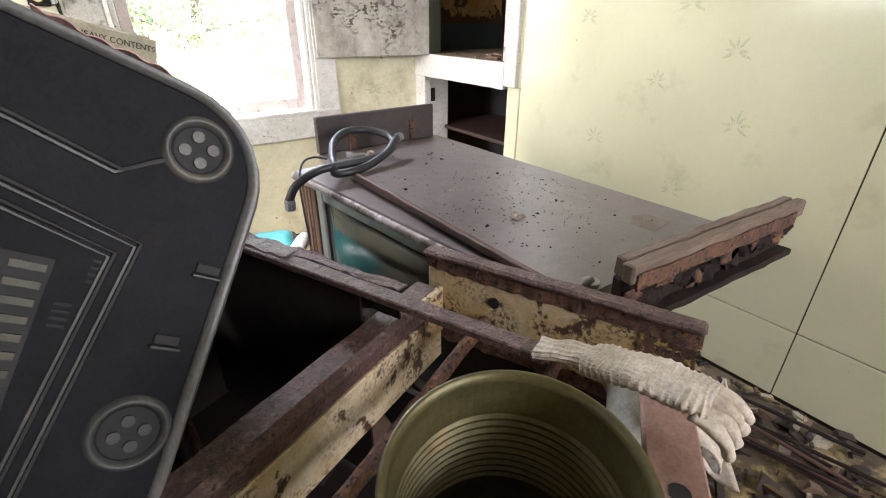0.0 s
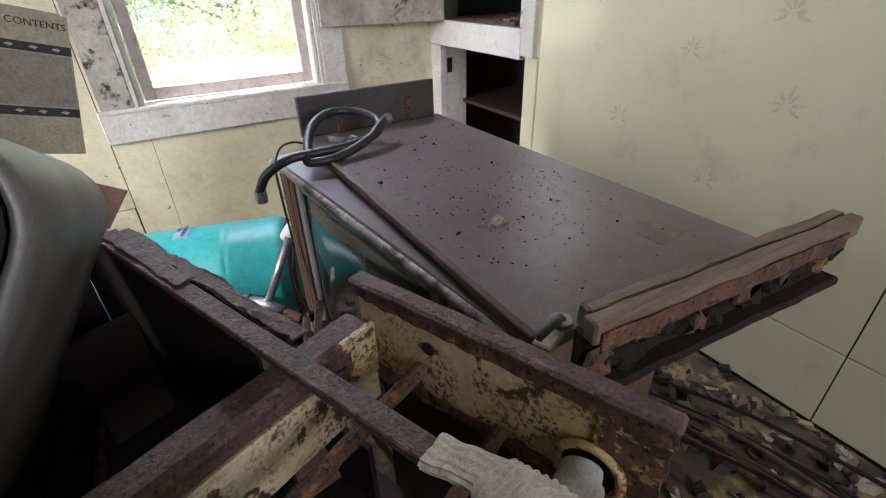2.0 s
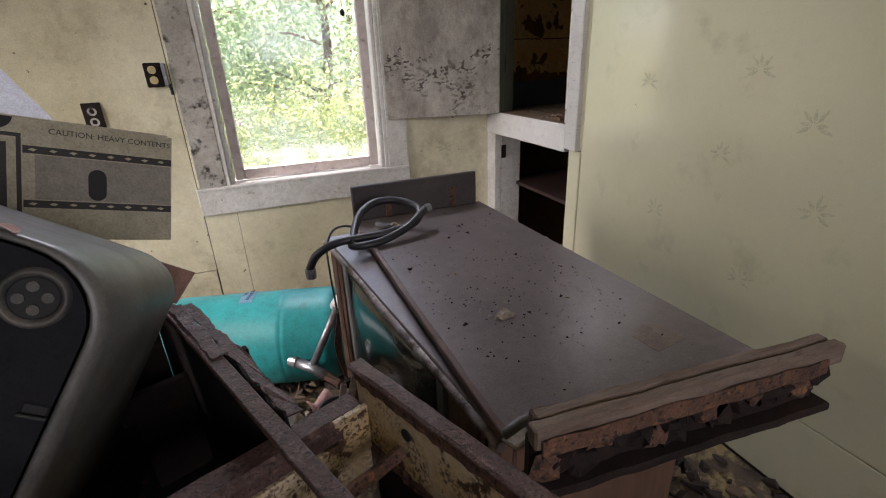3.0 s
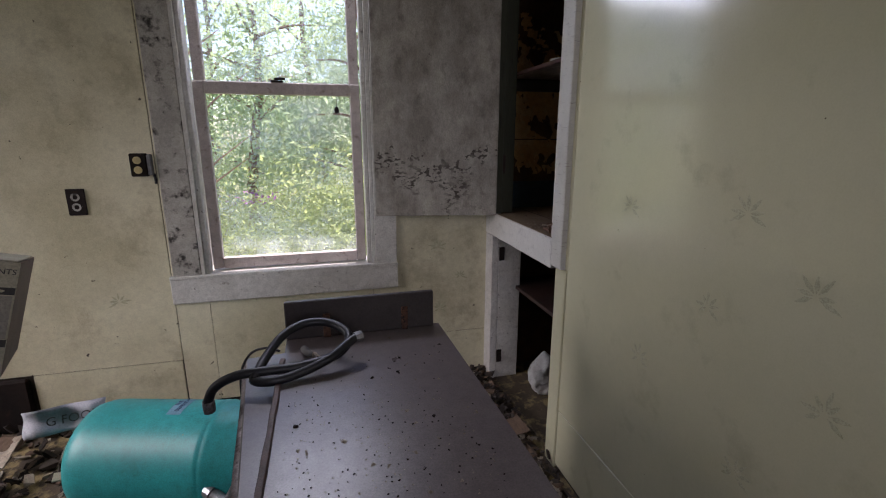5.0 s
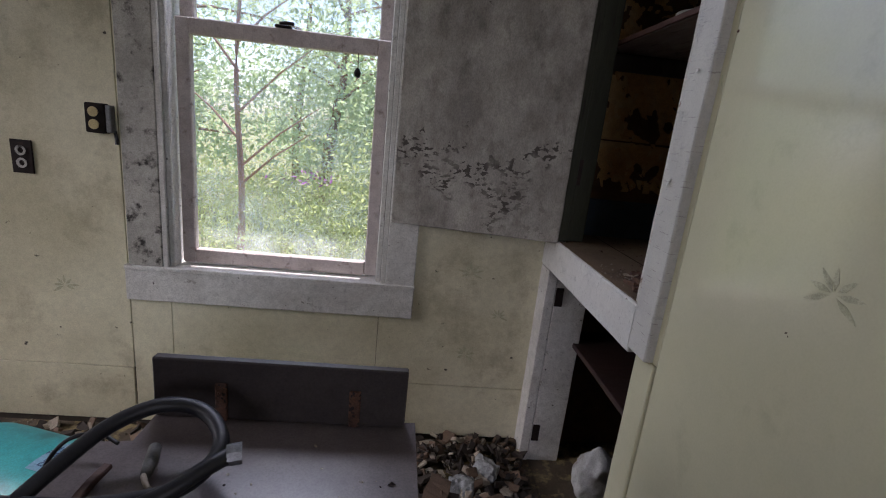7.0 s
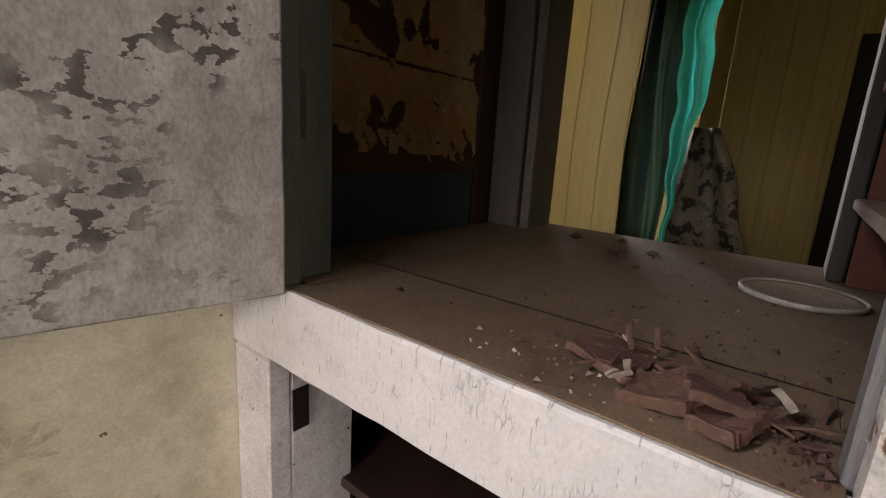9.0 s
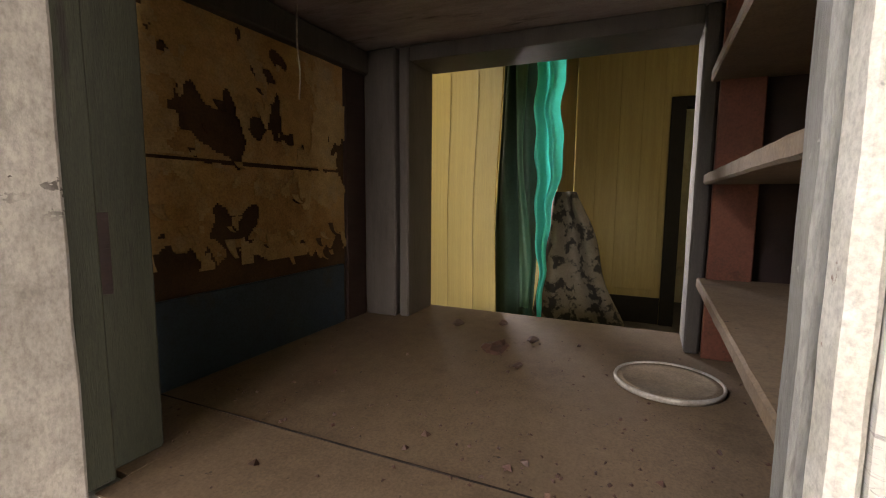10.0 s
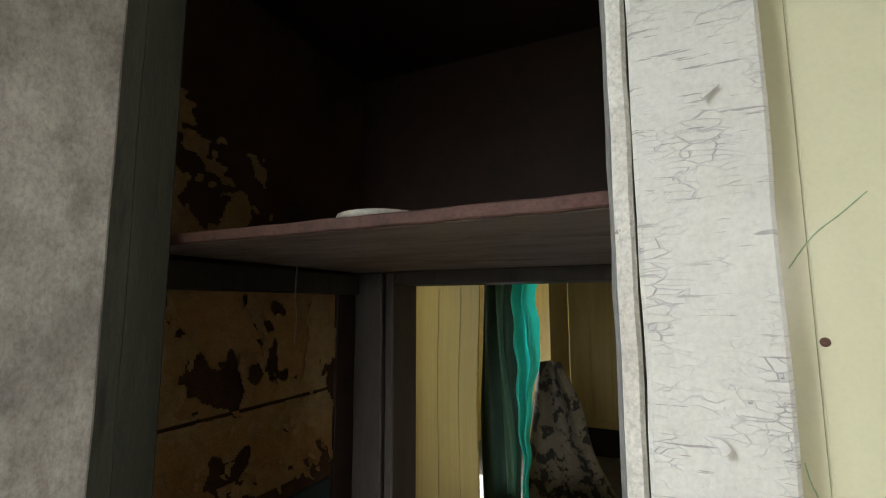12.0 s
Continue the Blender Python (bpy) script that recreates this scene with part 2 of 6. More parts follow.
M_MOLDING = material("worn_metallic_moulding", (0.36, 0.33, 0.33), (0.20, 0.16, 0.15), dirt=(0.07, 0.045, 0.035), scale=9, dirt_scale=20, dirt_at=(0.48, 0.6), rough=0.62, metal=0.15, bump=0.3)
M_STRIPWOOD = material("brown_edge_strip", (0.10, 0.045, 0.032), (0.06, 0.03, 0.022), scale=14, rough=0.55, bump=0.3)
M_SCREEN = material("dusty_picture_tube", (0.035, 0.045, 0.045), (0.03, 0.038, 0.038), rough=0.1, bump=0.0, dirt=(0.16, 0.17, 0.16), dirt_scale=5, dirt_at=(0.72, 0.95))
M_TANK = material("teal_tank_paint", (0.016, 0.31, 0.315), (0.013, 0.25, 0.26), dirt=(0.012, 0.18, 0.18), scale=4, dirt_scale=6, rough=0.42, bump=0.05, specks=(0.20, 0.16, 0.10), speck_at=(0.735, 0.76), speck_scale=24)
M_RUST = material("rusted_iron", (0.15, 0.070, 0.042), (0.075, 0.038, 0.028), dirt=(0.30, 0.135, 0.048), scale=22, dirt_scale=55, dirt_at=(0.56, 0.68), rough=0.8, bump=0.9, bump_scale=150, specks=(0.025, 0.017, 0.015), speck_at=(0.56, 0.62), speck_scale=110, grain=0.5)
M_FLAKED = material("rust_with_yellow_flakes", (0.075, 0.035, 0.022), (0.12, 0.055, 0.03), dirt=(0.36, 0.24, 0.08), scale=16, dirt_scale=60, dirt_at=(0.54, 0.58), rough=0.7, bump=0.9, bump_scale=130, specks=(0.02, 0.014, 0.012), speck_at=(0.58, 0.62), speck_scale=120, grain=0.4)
M_ENAMEL = material("chipped_cream_enamel", (0.60, 0.53, 0.40), (0.42, 0.29, 0.13), dirt=(0.060, 0.030, 0.018), scale=7, dirt_scale=22, dirt_at=(0.575, 0.61), rough=0.5, bump=0.45, bump_scale=120,
                    specks=(0.085, 0.045, 0.022), speck_at=(0.50, 0.56), speck_scale=150, cluster=(14.0, 0.40, 0.62), grain=0.25, stretch=(1, 1, 0.8))
# Black iron, darkened further so the range pit's shade is in the colour.
M_BLACKIRON = material("black_iron_and_shade", (0.013, 0.010, 0.0095), (0.022, 0.014, 0.012), dirt=(0.040, 0.022, 0.016), scale=9, dirt_scale=14, dirt_at=(0.6, 0.75), rough=0.8, bump=0.3, spec=0.2)
M_BARWOOD = material("weathered_timber", (0.195, 0.145, 0.115), (0.12, 0.080, 0.060), dirt=(0.08, 0.045, 0.032), scale=9, dirt_scale=18, rough=0.8, bump=0.55, bump_scale=50, stretch=(1, 6, 6))
M_SHELL = material("grey_plastic_shell", (0.035, 0.038, 0.038), (0.024, 0.026, 0.026), dirt=(0.10, 0.09, 0.08), scale=6, dirt_scale=9, rough=0.5, bump=0.05)
M_SHELLPALE = material("scuffed_pale_plastic", (0.12, 0.12, 0.115), (0.075, 0.075, 0.072), dirt=(0.09, 0.075, 0.06), scale=6, dirt_scale=9, dirt_at=(0.55, 0.75), rough=0.42, bump=0.05)
# Shaded copy of the housing's grey plastic, for the side turned from light.
M_SHELLSHADE = material("shaded_plastic_face", (0.013, 0.013, 0.016), (0.010, 0.010, 0.012), dirt=(0.05, 0.033, 0.022), scale=5, dirt_scale=6, dirt_at=(0.62, 0.75), rough=0.6, bump=0.15, spec=0.08)
# Also puts the dark of holes and of the lower cabinet into colour.
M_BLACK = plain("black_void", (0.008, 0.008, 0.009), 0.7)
M_RUBBER = material("black_rubber_hose", (0.011, 0.012, 0.016), (0.018, 0.019, 0.023), scale=20, rough=0.45, bump=0.2, bump_scale=150)
M_STEEL = material("dull_steel", (0.33, 0.34, 0.36), (0.22, 0.22, 0.23), dirt=(0.13, 0.07, 0.04), scale=20, dirt_scale=30, rough=0.4, metal=0.8)
M_CARD = material("printed_carton", (0.40, 0.37, 0.28), (0.34, 0.31, 0.23), scale=3, rough=0.75, bump=0.08, dirt=(0.30, 0.25, 0.19), dirt_scale=5, dirt_at=(0.68, 0.9))
M_CARDBROWN = material("brown_cardboard", (0.16, 0.105, 0.068), (0.12, 0.078, 0.052), scale=5, rough=0.85, bump=0.15)
M_INK = plain("dark_print", (0.03, 0.028, 0.028), 0.7)
# White card; its blue tint is sky light from the window, put into colour.
M_WHITECARD = material("white_carton", (0.40, 0.41, 0.45), (0.33, 0.34, 0.38), scale=4, rough=0.6)
M_CLOTH = material("dirty_white_knit", (0.56, 0.50, 0.43), (0.42, 0.36, 0.29), dirt=(0.20, 0.15, 0.11), scale=12, dirt_scale=20, rough=0.9, bump=0.6, bump_scale=220)
M_TIN = material("olive_tin", (0.12, 0.105, 0.042), (0.085, 0.072, 0.03), dirt=(0.16, 0.10, 0.03), scale=9, dirt_scale=14, rough=0.42, metal=0.45)
M_PIPEWHITE = material("chalky_enamel_pipe", (0.52, 0.53, 0.52), (0.40, 0.40, 0.38), dirt=(0.16, 0.09, 0.05), scale=12, rough=0.5, bump=0.25)
M_FLOOR = material("rotten_floor", (0.12, 0.090, 0.058), (0.070, 0.052, 0.038), dirt=(0.30, 0.23, 0.11), scale=6, dirt_scale=9, dirt_at=(0.50, 0.58), rough=0.85, bump=0.8, bump_scale=40)
M_LITTER = material("pale_litter", (0.30, 0.26, 0.20), (0.16, 0.13, 0.10), scale=15, rough=0.85, bump=0.3, vary=0.9)
M_LITTER_DARK = material("dark_litter", (0.075, 0.055, 0.042), (0.045, 0.035, 0.03), scale=15, rough=0.85, bump=0.4, vary=0.9)
M_CEIL = material("stained_ceiling", (0.55, 0.54, 0.46), (0.42, 0.40, 0.32), dirt=(0.2, 0.17, 0.12), scale=2, dirt_scale=3, rough=0.8)
M_YELLOW = material("yellow_panelling", (0.52, 0.44, 0.20), (0.45, 0.37, 0.16), scale=3, rough=0.6, bump=0.12, stretch=(8, 8, 0.5), dirt=(0.30, 0.23, 0.09), dirt_scale=5, dirt_at=(0.62, 0.9))
M_PALEYELLOW = material("pale_yellow_panel", (0.46, 0.36, 0.13), (0.40, 0.31, 0.105), scale=3, rough=0.6, bump=0.12, stretch=(8, 8, 0.5), dirt=(0.32, 0.25, 0.11), dirt_scale=5, dirt_at=(0.62, 0.9))
M_TEAL = leafy("teal_curtain", (0.05, 0.62, 0.56), (0.10, 0.92, 0.85))
M_GREENCLOTH = material("dark_green_curtain", (0.035, 0.085, 0.060), (0.025, 0.060, 0.045), scale=6, rough=0.75, bump=0.2)
M_SHEET = material("mouldy_grey_sheet", (0.15, 0.135, 0.105), (0.11, 0.10, 0.08), dirt=(0.012, 0.011, 0.010), scale=5, dirt_scale=16, dirt_at=(0.50, 0.55), rough=0.85, bump=0.3)
M_FARFLOOR = material("dusty_far_floor", (0.20, 0.19, 0.17), (0.14, 0.13, 0.12), scale=4, rough=0.85, bump=0.2)
M_LIDWHITE = material("white_plastic_lid", (0.62, 0.58, 0.52), (0.52, 0.47, 0.41), scale=12, rough=0.5, dirt=(0.30, 0.22, 0.15), dirt_scale=15)
M_LIDTOP = material("dusty_lid_top", (0.33, 0.26, 0.19), (0.26, 0.20, 0.14), scale=12, rough=0.75)
M_MASK = material("grey_plastic_surround", (0.15, 0.15, 0.145), (0.11, 0.11, 0.105), scale=8, rough=0.45, dirt=(0.22, 0.2, 0.18), dirt_scale=9, dirt_at=(0.66, 0.85))
M_UPSTAND = material("dark_laminate_upright", (0.050, 0.040, 0.038), (0.038, 0.030, 0.029), scale=5, rough=0.5, bump=0.08, dirt=(0.10, 0.085, 0.075), dirt_scale=10, dirt_at=(0.66, 0.85))
M_CRUMB = material("pale_crumbs", (0.36, 0.31, 0.25), (0.22, 0.18, 0.14), scale=40, rough=0.9)
M_RIM = material("smooth_rusted_rim", (0.125, 0.066, 0.055), (0.075, 0.042, 0.040), dirt=(0.20, 0.13, 0.11), scale=16, dirt_scale=70, dirt_at=(0.52, 0.66), rough=0.5, bump=0.9, bump_scale=190, specks=(0.03, 0.02, 0.018), speck_at=(0.56, 0.62), speck_scale=170, grain=0.5)
M_REDPLATE = material("pinkish_rust_plate", (0.27, 0.155, 0.125), (0.20, 0.11, 0.085), scale=8, rough=0.65, bump=0.3)
M_VENT = material("olive_vent_slats", (0.040, 0.038, 0.018), (0.026, 0.024, 0.012), scale=20, rough=0.5)
M_CARDGREY = material("grey_printed_card", (0.27, 0.25, 0.215), (0.23, 0.21, 0.18), scale=4, rough=0.75)
M_WHITEBLUE = material("pale_blue_label", (0.20, 0.36, 0.46), (0.16, 0.30, 0.40), scale=10, rough=0.6)
M_INKBLUE = plain("dark_blue_print", (0.02, 0.04, 0.12), 0.6)
M_IVORY = plain("yellowed_ivory", (0.55, 0.45, 0.22), 0.4)
M_LITTERPALE = material("pale_scraps", (0.42, 0.37, 0.29), (0.26, 0.21, 0.16), dirt=(0.12, 0.09, 0.06), scale=25, dirt_scale=30, rough=0.85, bump=0.3)
M_PLASTIC = material("dull_clear_plastic", (0.30, 0.31, 0.31), (0.16, 0.16, 0.155), scale=18, rough=0.25, bump=0.2)
M_MOTIF = material("ghost_of_old_print", (0.52, 0.50, 0.34), (0.47, 0.455, 0.305), scale=20, rough=0.3, bump=0.04)
M_SPLINTER = material("splintered_brown_wood", (0.155, 0.085, 0.055), (0.10, 0.055, 0.038), dirt=(0.30, 0.24, 0.19), scale=20, dirt_scale=45, dirt_at=(0.58, 0.7), rough=0.85, bump=0.5)
M_CRAYON = plain("pale_green_crayon", (0.30, 0.42, 0.26), 0.8)
M_GROOVE = plain("brownish_yellow_groove", (0.34, 0.27, 0.13), 0.8)
M_LIDRIM = material("dusty_white_plastic", (0.50, 0.48, 0.44), (0.34, 0.30, 0.25), dirt=(0.20, 0.15, 0.10), scale=14, dirt_scale=25, rough=0.5)
M_POST = material("dark_green_post", (0.062, 0.066, 0.040), (0.042, 0.045, 0.028), dirt=(0.03, 0.024, 0.018), scale=3, dirt_scale=8, rough=0.7, bump=0.3, stretch=(6, 6, 0.8))
M_BROKEN = material("broken_red_wood", (0.17, 0.080, 0.055), (0.10, 0.048, 0.035), dirt=(0.32, 0.24, 0.19), scale=18, dirt_scale=55, dirt_at=(0.58, 0.68), rough=0.8, bump=0.6, bump_scale=120, stretch=(5, 1, 5))
M_PATCH = material("worn_pale_patch", (0.20, 0.155, 0.13), (0.15, 0.115, 0.10), scale=30, rough=0.6)
M_PINK = plain("pink_paper", (0.50, 0.30, 0.28), 0.8)
M_LEAF = leafy("weed_leaves", (0.17, 0.23, 0.07), (0.62, 0.70, 0.28))
M_LEAFDARK = leafy("tree_leaves", (0.14, 0.22, 0.10), (0.56, 0.70, 0.38))
M_DEADWOOD = material("dead_red_wood", (0.46, 0.25, 0.18), (0.36, 0.19, 0.14), scale=10, rough=0.85, bump=0.3)
M_GREENPALE = leafy("pale_green_plastic", (0.10, 0.22, 0.15), (0.10, 0.22, 0.15))
M_BARK = material("reddish_bark", (0.26, 0.13, 0.09), (0.18, 0.10, 0.07), scale=10, rough=0.85, bump=0.3)
M_PETAL = plain("purple_flower", (0.40, 0.10, 0.36), 0.6)
M_GRASS = material("dry_sunlit_grass", (0.24, 0.25, 0.11), (0.19, 0.20, 0.07), scale=2, rough=0.9, bump=0.5)
M_SIDING = material("outside_siding", (0.5, 0.5, 0.46), rough=0.7)

M_GLASS = bpy.data.materials.new("dusty_window_glass")
M_GLASS.use_nodes = True
gn = M_GLASS.node_tree
gb = gn.nodes["Principled BSDF"]
clear = gn.nodes.new("ShaderNodeBsdfTransparent")
haze = gn.nodes.new("ShaderNodeBsdfTranslucent")
gloss = gn.nodes.new("ShaderNodeBsdfGlossy")
gloss.inputs["Roughness"].default_value = 0.05
haze.inputs["Color"].default_value = (0.8, 0.85, 0.85, 1)
s1, s2 = gn.nodes.new("ShaderNodeMixShader"), gn.nodes.new("ShaderNodeMixShader")
dust = gn.nodes.new("ShaderNodeMapRange")
dust.inputs["To Min"].default_value, dust.inputs["To Max"].default_value = 0.06, 0.34
gn.links.new(noise_node(gn, coords(gn), 5.0, 5, 0.6, 0.42, 0.8), dust.inputs["Value"])
gn.links.new(dust.outputs["Result"], s1.inputs[0])
gn.links.new(clear.outputs[0], s1.inputs[1]), gn.links.new(haze.outputs[0], s1.inputs[2])
s2.inputs[0].default_value = 0.008
gn.links.new(s1.outputs[0], s2.inputs[1]), gn.links.new(gloss.outputs[0], s2.inputs[2])
gn.links.new(s2.outputs[0], gn.nodes["Material Output"].inputs["Surface"])


# ---- building helpers ----
def part(name, bm, mat, parent=None, label="", smooth=False, matrix=None):
    me = bpy.data.meshes.new(name)
    bmesh.ops.recalc_face_normals(bm, faces=bm.faces[:])
    bm.to_mesh(me)
    bm.free()
    me.materials.append(mat)
    if smooth:
        me.polygons.foreach_set("use_smooth", [True] * len(me.polygons))
    ob = new(name, me)
    if parent:
        ob.parent = parent
    if matrix is not None:
        ob.matrix_basis = matrix
    if label:
        ob["label"] = label
    return ob


def thing(name, m, label, category, group="", kind=""):
    ob = new(name)
    ob.matrix_basis = m
    ob.empty_display_size = 0.05
    return tagged(ob, label, category, group, kind)


def solid(name, bm, mat, label, category, group="", kind="", smooth=False, matrix=None):
    return tagged(part(name, bm, mat, None, "", smooth, matrix), label, category, group, kind)


def box(x0, x1, y0, y1, z0, z1, bevel=0.0, bm=None, segments=1):
    bm = bm or bmesh.new()
    vs = [bm.verts.new((x, y, z)) for x in (x0, x1) for y in (y0, y1) for z in (z0, z1)]
    fs = [bm.faces.new([vs[i] for i in q]) for q in ((0, 1, 3, 2), (4, 6, 7, 5), (0, 4, 5, 1), (2, 3, 7, 6), (0, 2, 6, 4), (1, 5, 7, 3))]
    bmesh.ops.recalc_face_normals(bm, faces=fs)
    if bevel:
        bmesh.ops.bevel(bm, geom=list({e for f in fs for e in f.edges}), offset=bevel, segments=segments, affect="EDGES", profile=0.6)
    return bm


def rough_up(bm, amount, scale, seed=0.0):
    for v in bm.verts:
        v.co += noise.noise_vector(v.co * scale + Vector((seed, seed * 2, seed * 3))) * amount
    return bm


def board(x0, x1, y0, y1, z0, z1, bevel=0.003, cuts=8, worn=0.002, seed=0.0):
    """A box cut along its length with worn, slightly wavy faces."""
    bm = box(x0, x1, y0, y1, z0, z1, bevel)
    spans = (x1 - x0, y1 - y0, z1 - z0)
    axis = spans.index(max(spans))
    low = (x0, y0, z0)[axis]
    for i in range(1, cuts):
        at, normal = [0, 0, 0], [0, 0, 0]
        at[axis], normal[axis] = low + spans[axis] * i / cuts, 1
        bmesh.ops.bisect_plane(bm, geom=bm.verts[:] + bm.edges[:] + bm.faces[:], plane_co=at, plane_no=normal)
    return rough_up(bm, worn, 22.0, seed)


def lathe(profile, steps=32, bm=None):
    """Rings of (radius, z) turned about z; the ends close where the radius is 0."""
    bm = bm or bmesh.new()
    rings = []
    for r, z in profile:
        rings.append([bm.verts.new((0, 0, z))] if r == 0 else [bm.verts.new((r * math.cos(2 * math.pi * i / steps), r * math.sin(2 * math.pi * i / steps), z)) for i in range(steps)])
    for lo, hi in zip(rings, rings[1:]):
        for i in range(steps):
            j = (i + 1) % steps
            q = [lo[i % len(lo)], lo[j % len(lo)], hi[j % len(hi)], hi[i % len(hi)]]
            q = list(dict.fromkeys(q))
            if len(q) > 2:
                bm.faces.new(q)
    return bm


def tube(points, radius, sides=10, bm=None, closed_ends=True):
    """A round tube along a smoothed line of points; radius may be a list."""
    bm = bm or bmesh.new()
    pts = [Vector(p) for p in points]
    rings, up = [], Vector((0, 0, 1))
    for i, p in enumerate(pts):
        d = (pts[min(i + 1, len(pts) - 1)] - pts[max(i - 1, 0)]).normalized()
        side = d.cross(up)
        side = side.normalized() if side.length > 0.05 else d.cross(Vector((1, 0, 0))).normalized()
        top = side.cross(d)
        r = radius[i] if isinstance(radius, (list, tuple)) else radius
        rings.append([bm.verts.new(p + (side * math.cos(2 * math.pi * k / sides) + top * math.sin(2 * math.pi * k / sides)) * r) for k in range(sides)])
    for lo, hi in zip(rings, rings[1:]):
        for k in range(sides):
            bm.faces.new((lo[k], lo[(k + 1) % sides], hi[(k + 1) % sides], hi[k]))
    if closed_ends:
        bm.faces.new(rings[0][::-1]), bm.faces.new(rings[-1])
    return bm


def smooth_line(points, n=8):
    """A Catmull-Rom line through the points."""
    p = [Vector(q) for q in points]
    p = [2 * p[0] - p[1]] + p + [2 * p[-1] - p[-2]]
    out = []
    for a, b, c, d in zip(p, p[1:], p[2:], p[3:]):
        for i in range(n):
            t = i / n
            out.append(0.5 * (2 * b + (c - a) * t + (2 * a - 5 * b + 4 * c - d) * t * t + (3 * b - a - 3 * c + d) * t ** 3))
    return out + [p[-2]]


def plate_with_outline(points, z0, z1, bm=None):
    """A flat plate in x and y with the given outline, between two heights."""
    bm = bm or bmesh.new()
    lo = [bm.verts.new((x, y, z0)) for x, y in points]
    hi = [bm.verts.new((x, y, z1)) for x, y in points]
    bm.faces.new(lo[::-1]), bm.faces.new(hi)
    for i in range(len(points)):
        j = (i + 1) % len(points)
        bm.faces.new((lo[i], lo[j], hi[j], hi[i]))
    return bm


def sheet(fn, nu, nv, thick=0.002, keep=None):
    """A thin bent sheet: fn(u, v) gives the place for u, v from 0 to 1; keep(u, v) says which cells stay."""
    bm = bmesh.new()
    g = [[bm.verts.new(fn(i / nu, j / nv)) for j in range(nv + 1)] for i in range(nu + 1)]
    for i in range(nu):
        for j in range(nv):
            if keep is None or keep((i + 0.5) / nu, (j + 0.5) / nv):
                bm.faces.new((g[i][j], g[i + 1][j], g[i + 1][j + 1], g[i][j + 1]))
    bmesh.ops.delete(bm, geom=[v for v in bm.verts if not v.link_faces], context="VERTS")
    bmesh.ops.recalc_face_normals(bm, faces=bm.faces[:])
    bmesh.ops.solidify(bm, geom=bm.faces[:], thickness=thick)
    return bm


def words(text, size, mat, parent, matrix, name="lettering", label=""):
    """Printed words: flat letters, a hair proud of what they stand on."""
    cu = bpy.data.curves.new(name, "FONT")
    cu.body, cu.size, cu.extrude, cu.align_x, cu.align_y = text, size, 0.0004, "CENTER", "CENTER"
    tmp = bpy.data.objects.new(name, cu)
    scene.collection.objects.link(tmp)
    me = bpy.data.meshes.new_from_object(tmp.evaluated_get(bpy.context.evaluated_depsgraph_get()))
    bpy.data.objects.remove(tmp)
    me.materials.clear()
    me.materials.append(mat)
    ob = new(name, me)
    ob.parent, ob.matrix_basis = parent, matrix
    if label:
        ob["label"] = label
    return ob


# ---- the shell of the kitchen ----
NY, EX, WX, SY, TOP = 2.45, 1.585, -2.3, -2.4, 2.6
structure = dict(kind="structure")
floor = solid("floor", board(WX - 0.2, EX + 0.02, SY - 0.2, NY + 0.2, -0.12, 0.0, 0, 30, 0.0), M_FLOOR, "rotten dark floor under dirt and litter", "floor", **structure)
ceiling = solid("ceiling", box(WX - 0.2, EX + 1.2, SY - 0.2, NY + 0.2, TOP, TOP + 0.1), M_CEIL, "stained pale ceiling", "ceiling", **structure)

# north wall round the window
wall_n = thing("wall_north", Matrix(), "yellowed panelled wall with mildew stains", "wall", **structure)
WIN = (0.135, 0.935, 0.70, 2.42)
for x0, x1, z0, z1 in ((WX - 0.2, WIN[0], 0, TOP), (WIN[1], EX + 0.02, 0, TOP), (WIN[0], WIN[1], 0, WIN[2] - 0.02), (WIN[0], WIN[1], WIN[3], TOP)):
    part("wall_core", box(x0, x1, NY + 0.004, NY + 0.17, z0, z1), M_BACK, wall_n)
for x0, x1, z0, z1 in ((WX, -0.018, 0.27, TOP), (-0.65, -0.022, 0.03, 0.266), (-0.0145, 0.135, 0.03, TOP), (0.137, 0.934, 0.03, 0.69),
                       (0.936, EX, 0.272, TOP), (0.936, EX, 0.03, 0.268), (0.137, 0.934, 2.43, TOP)):
    part("panel", box(x0, x1, NY - 0.005, NY + 0.004, z0, z1, 0.0012), M_WALLN, wall_n)

# east wall with its two cabinet openings
wall_e = thing("wall_east", Matrix(), "glossy yellowed panel wall with faint stains", "wall", **structure)
UO, LO = (1.66, 2.285, 0.962, 2.25), (1.66, 2.345, 0.0, 0.842)
for y0, y1, z0, z1 in ((SY - 0.2, 1.655, 0, TOP), (2.35, NY, 0, TOP), (1.655, 2.35, 2.25, TOP)):
    part("wall_core", box(EX + 0.006, EX + 0.035, y0, y1, z0, z1), M_BACK, wall_e)
part("panel", box(EX - 0.003, EX + 0.006, 1.5845, 1.620, 0.8585, TOP), M_WALL, wall_e)
for y0, y1, z0, z1 in ((SY, -0.92, 0.27, TOP), (-0.916, 0.299, 0.27, TOP), (0.303, 1.584, 0.27, TOP), (SY, -0.92, 0.02, 0.266), (-0.916, 0.299, 0.02, 0.266), (0.303, 1.584, 0.02, 0.266)):
    part("panel", box(EX - 0.003, EX + 0.006, y0, y1, z0, z1, 0.0012), M_WALL, wall_e)


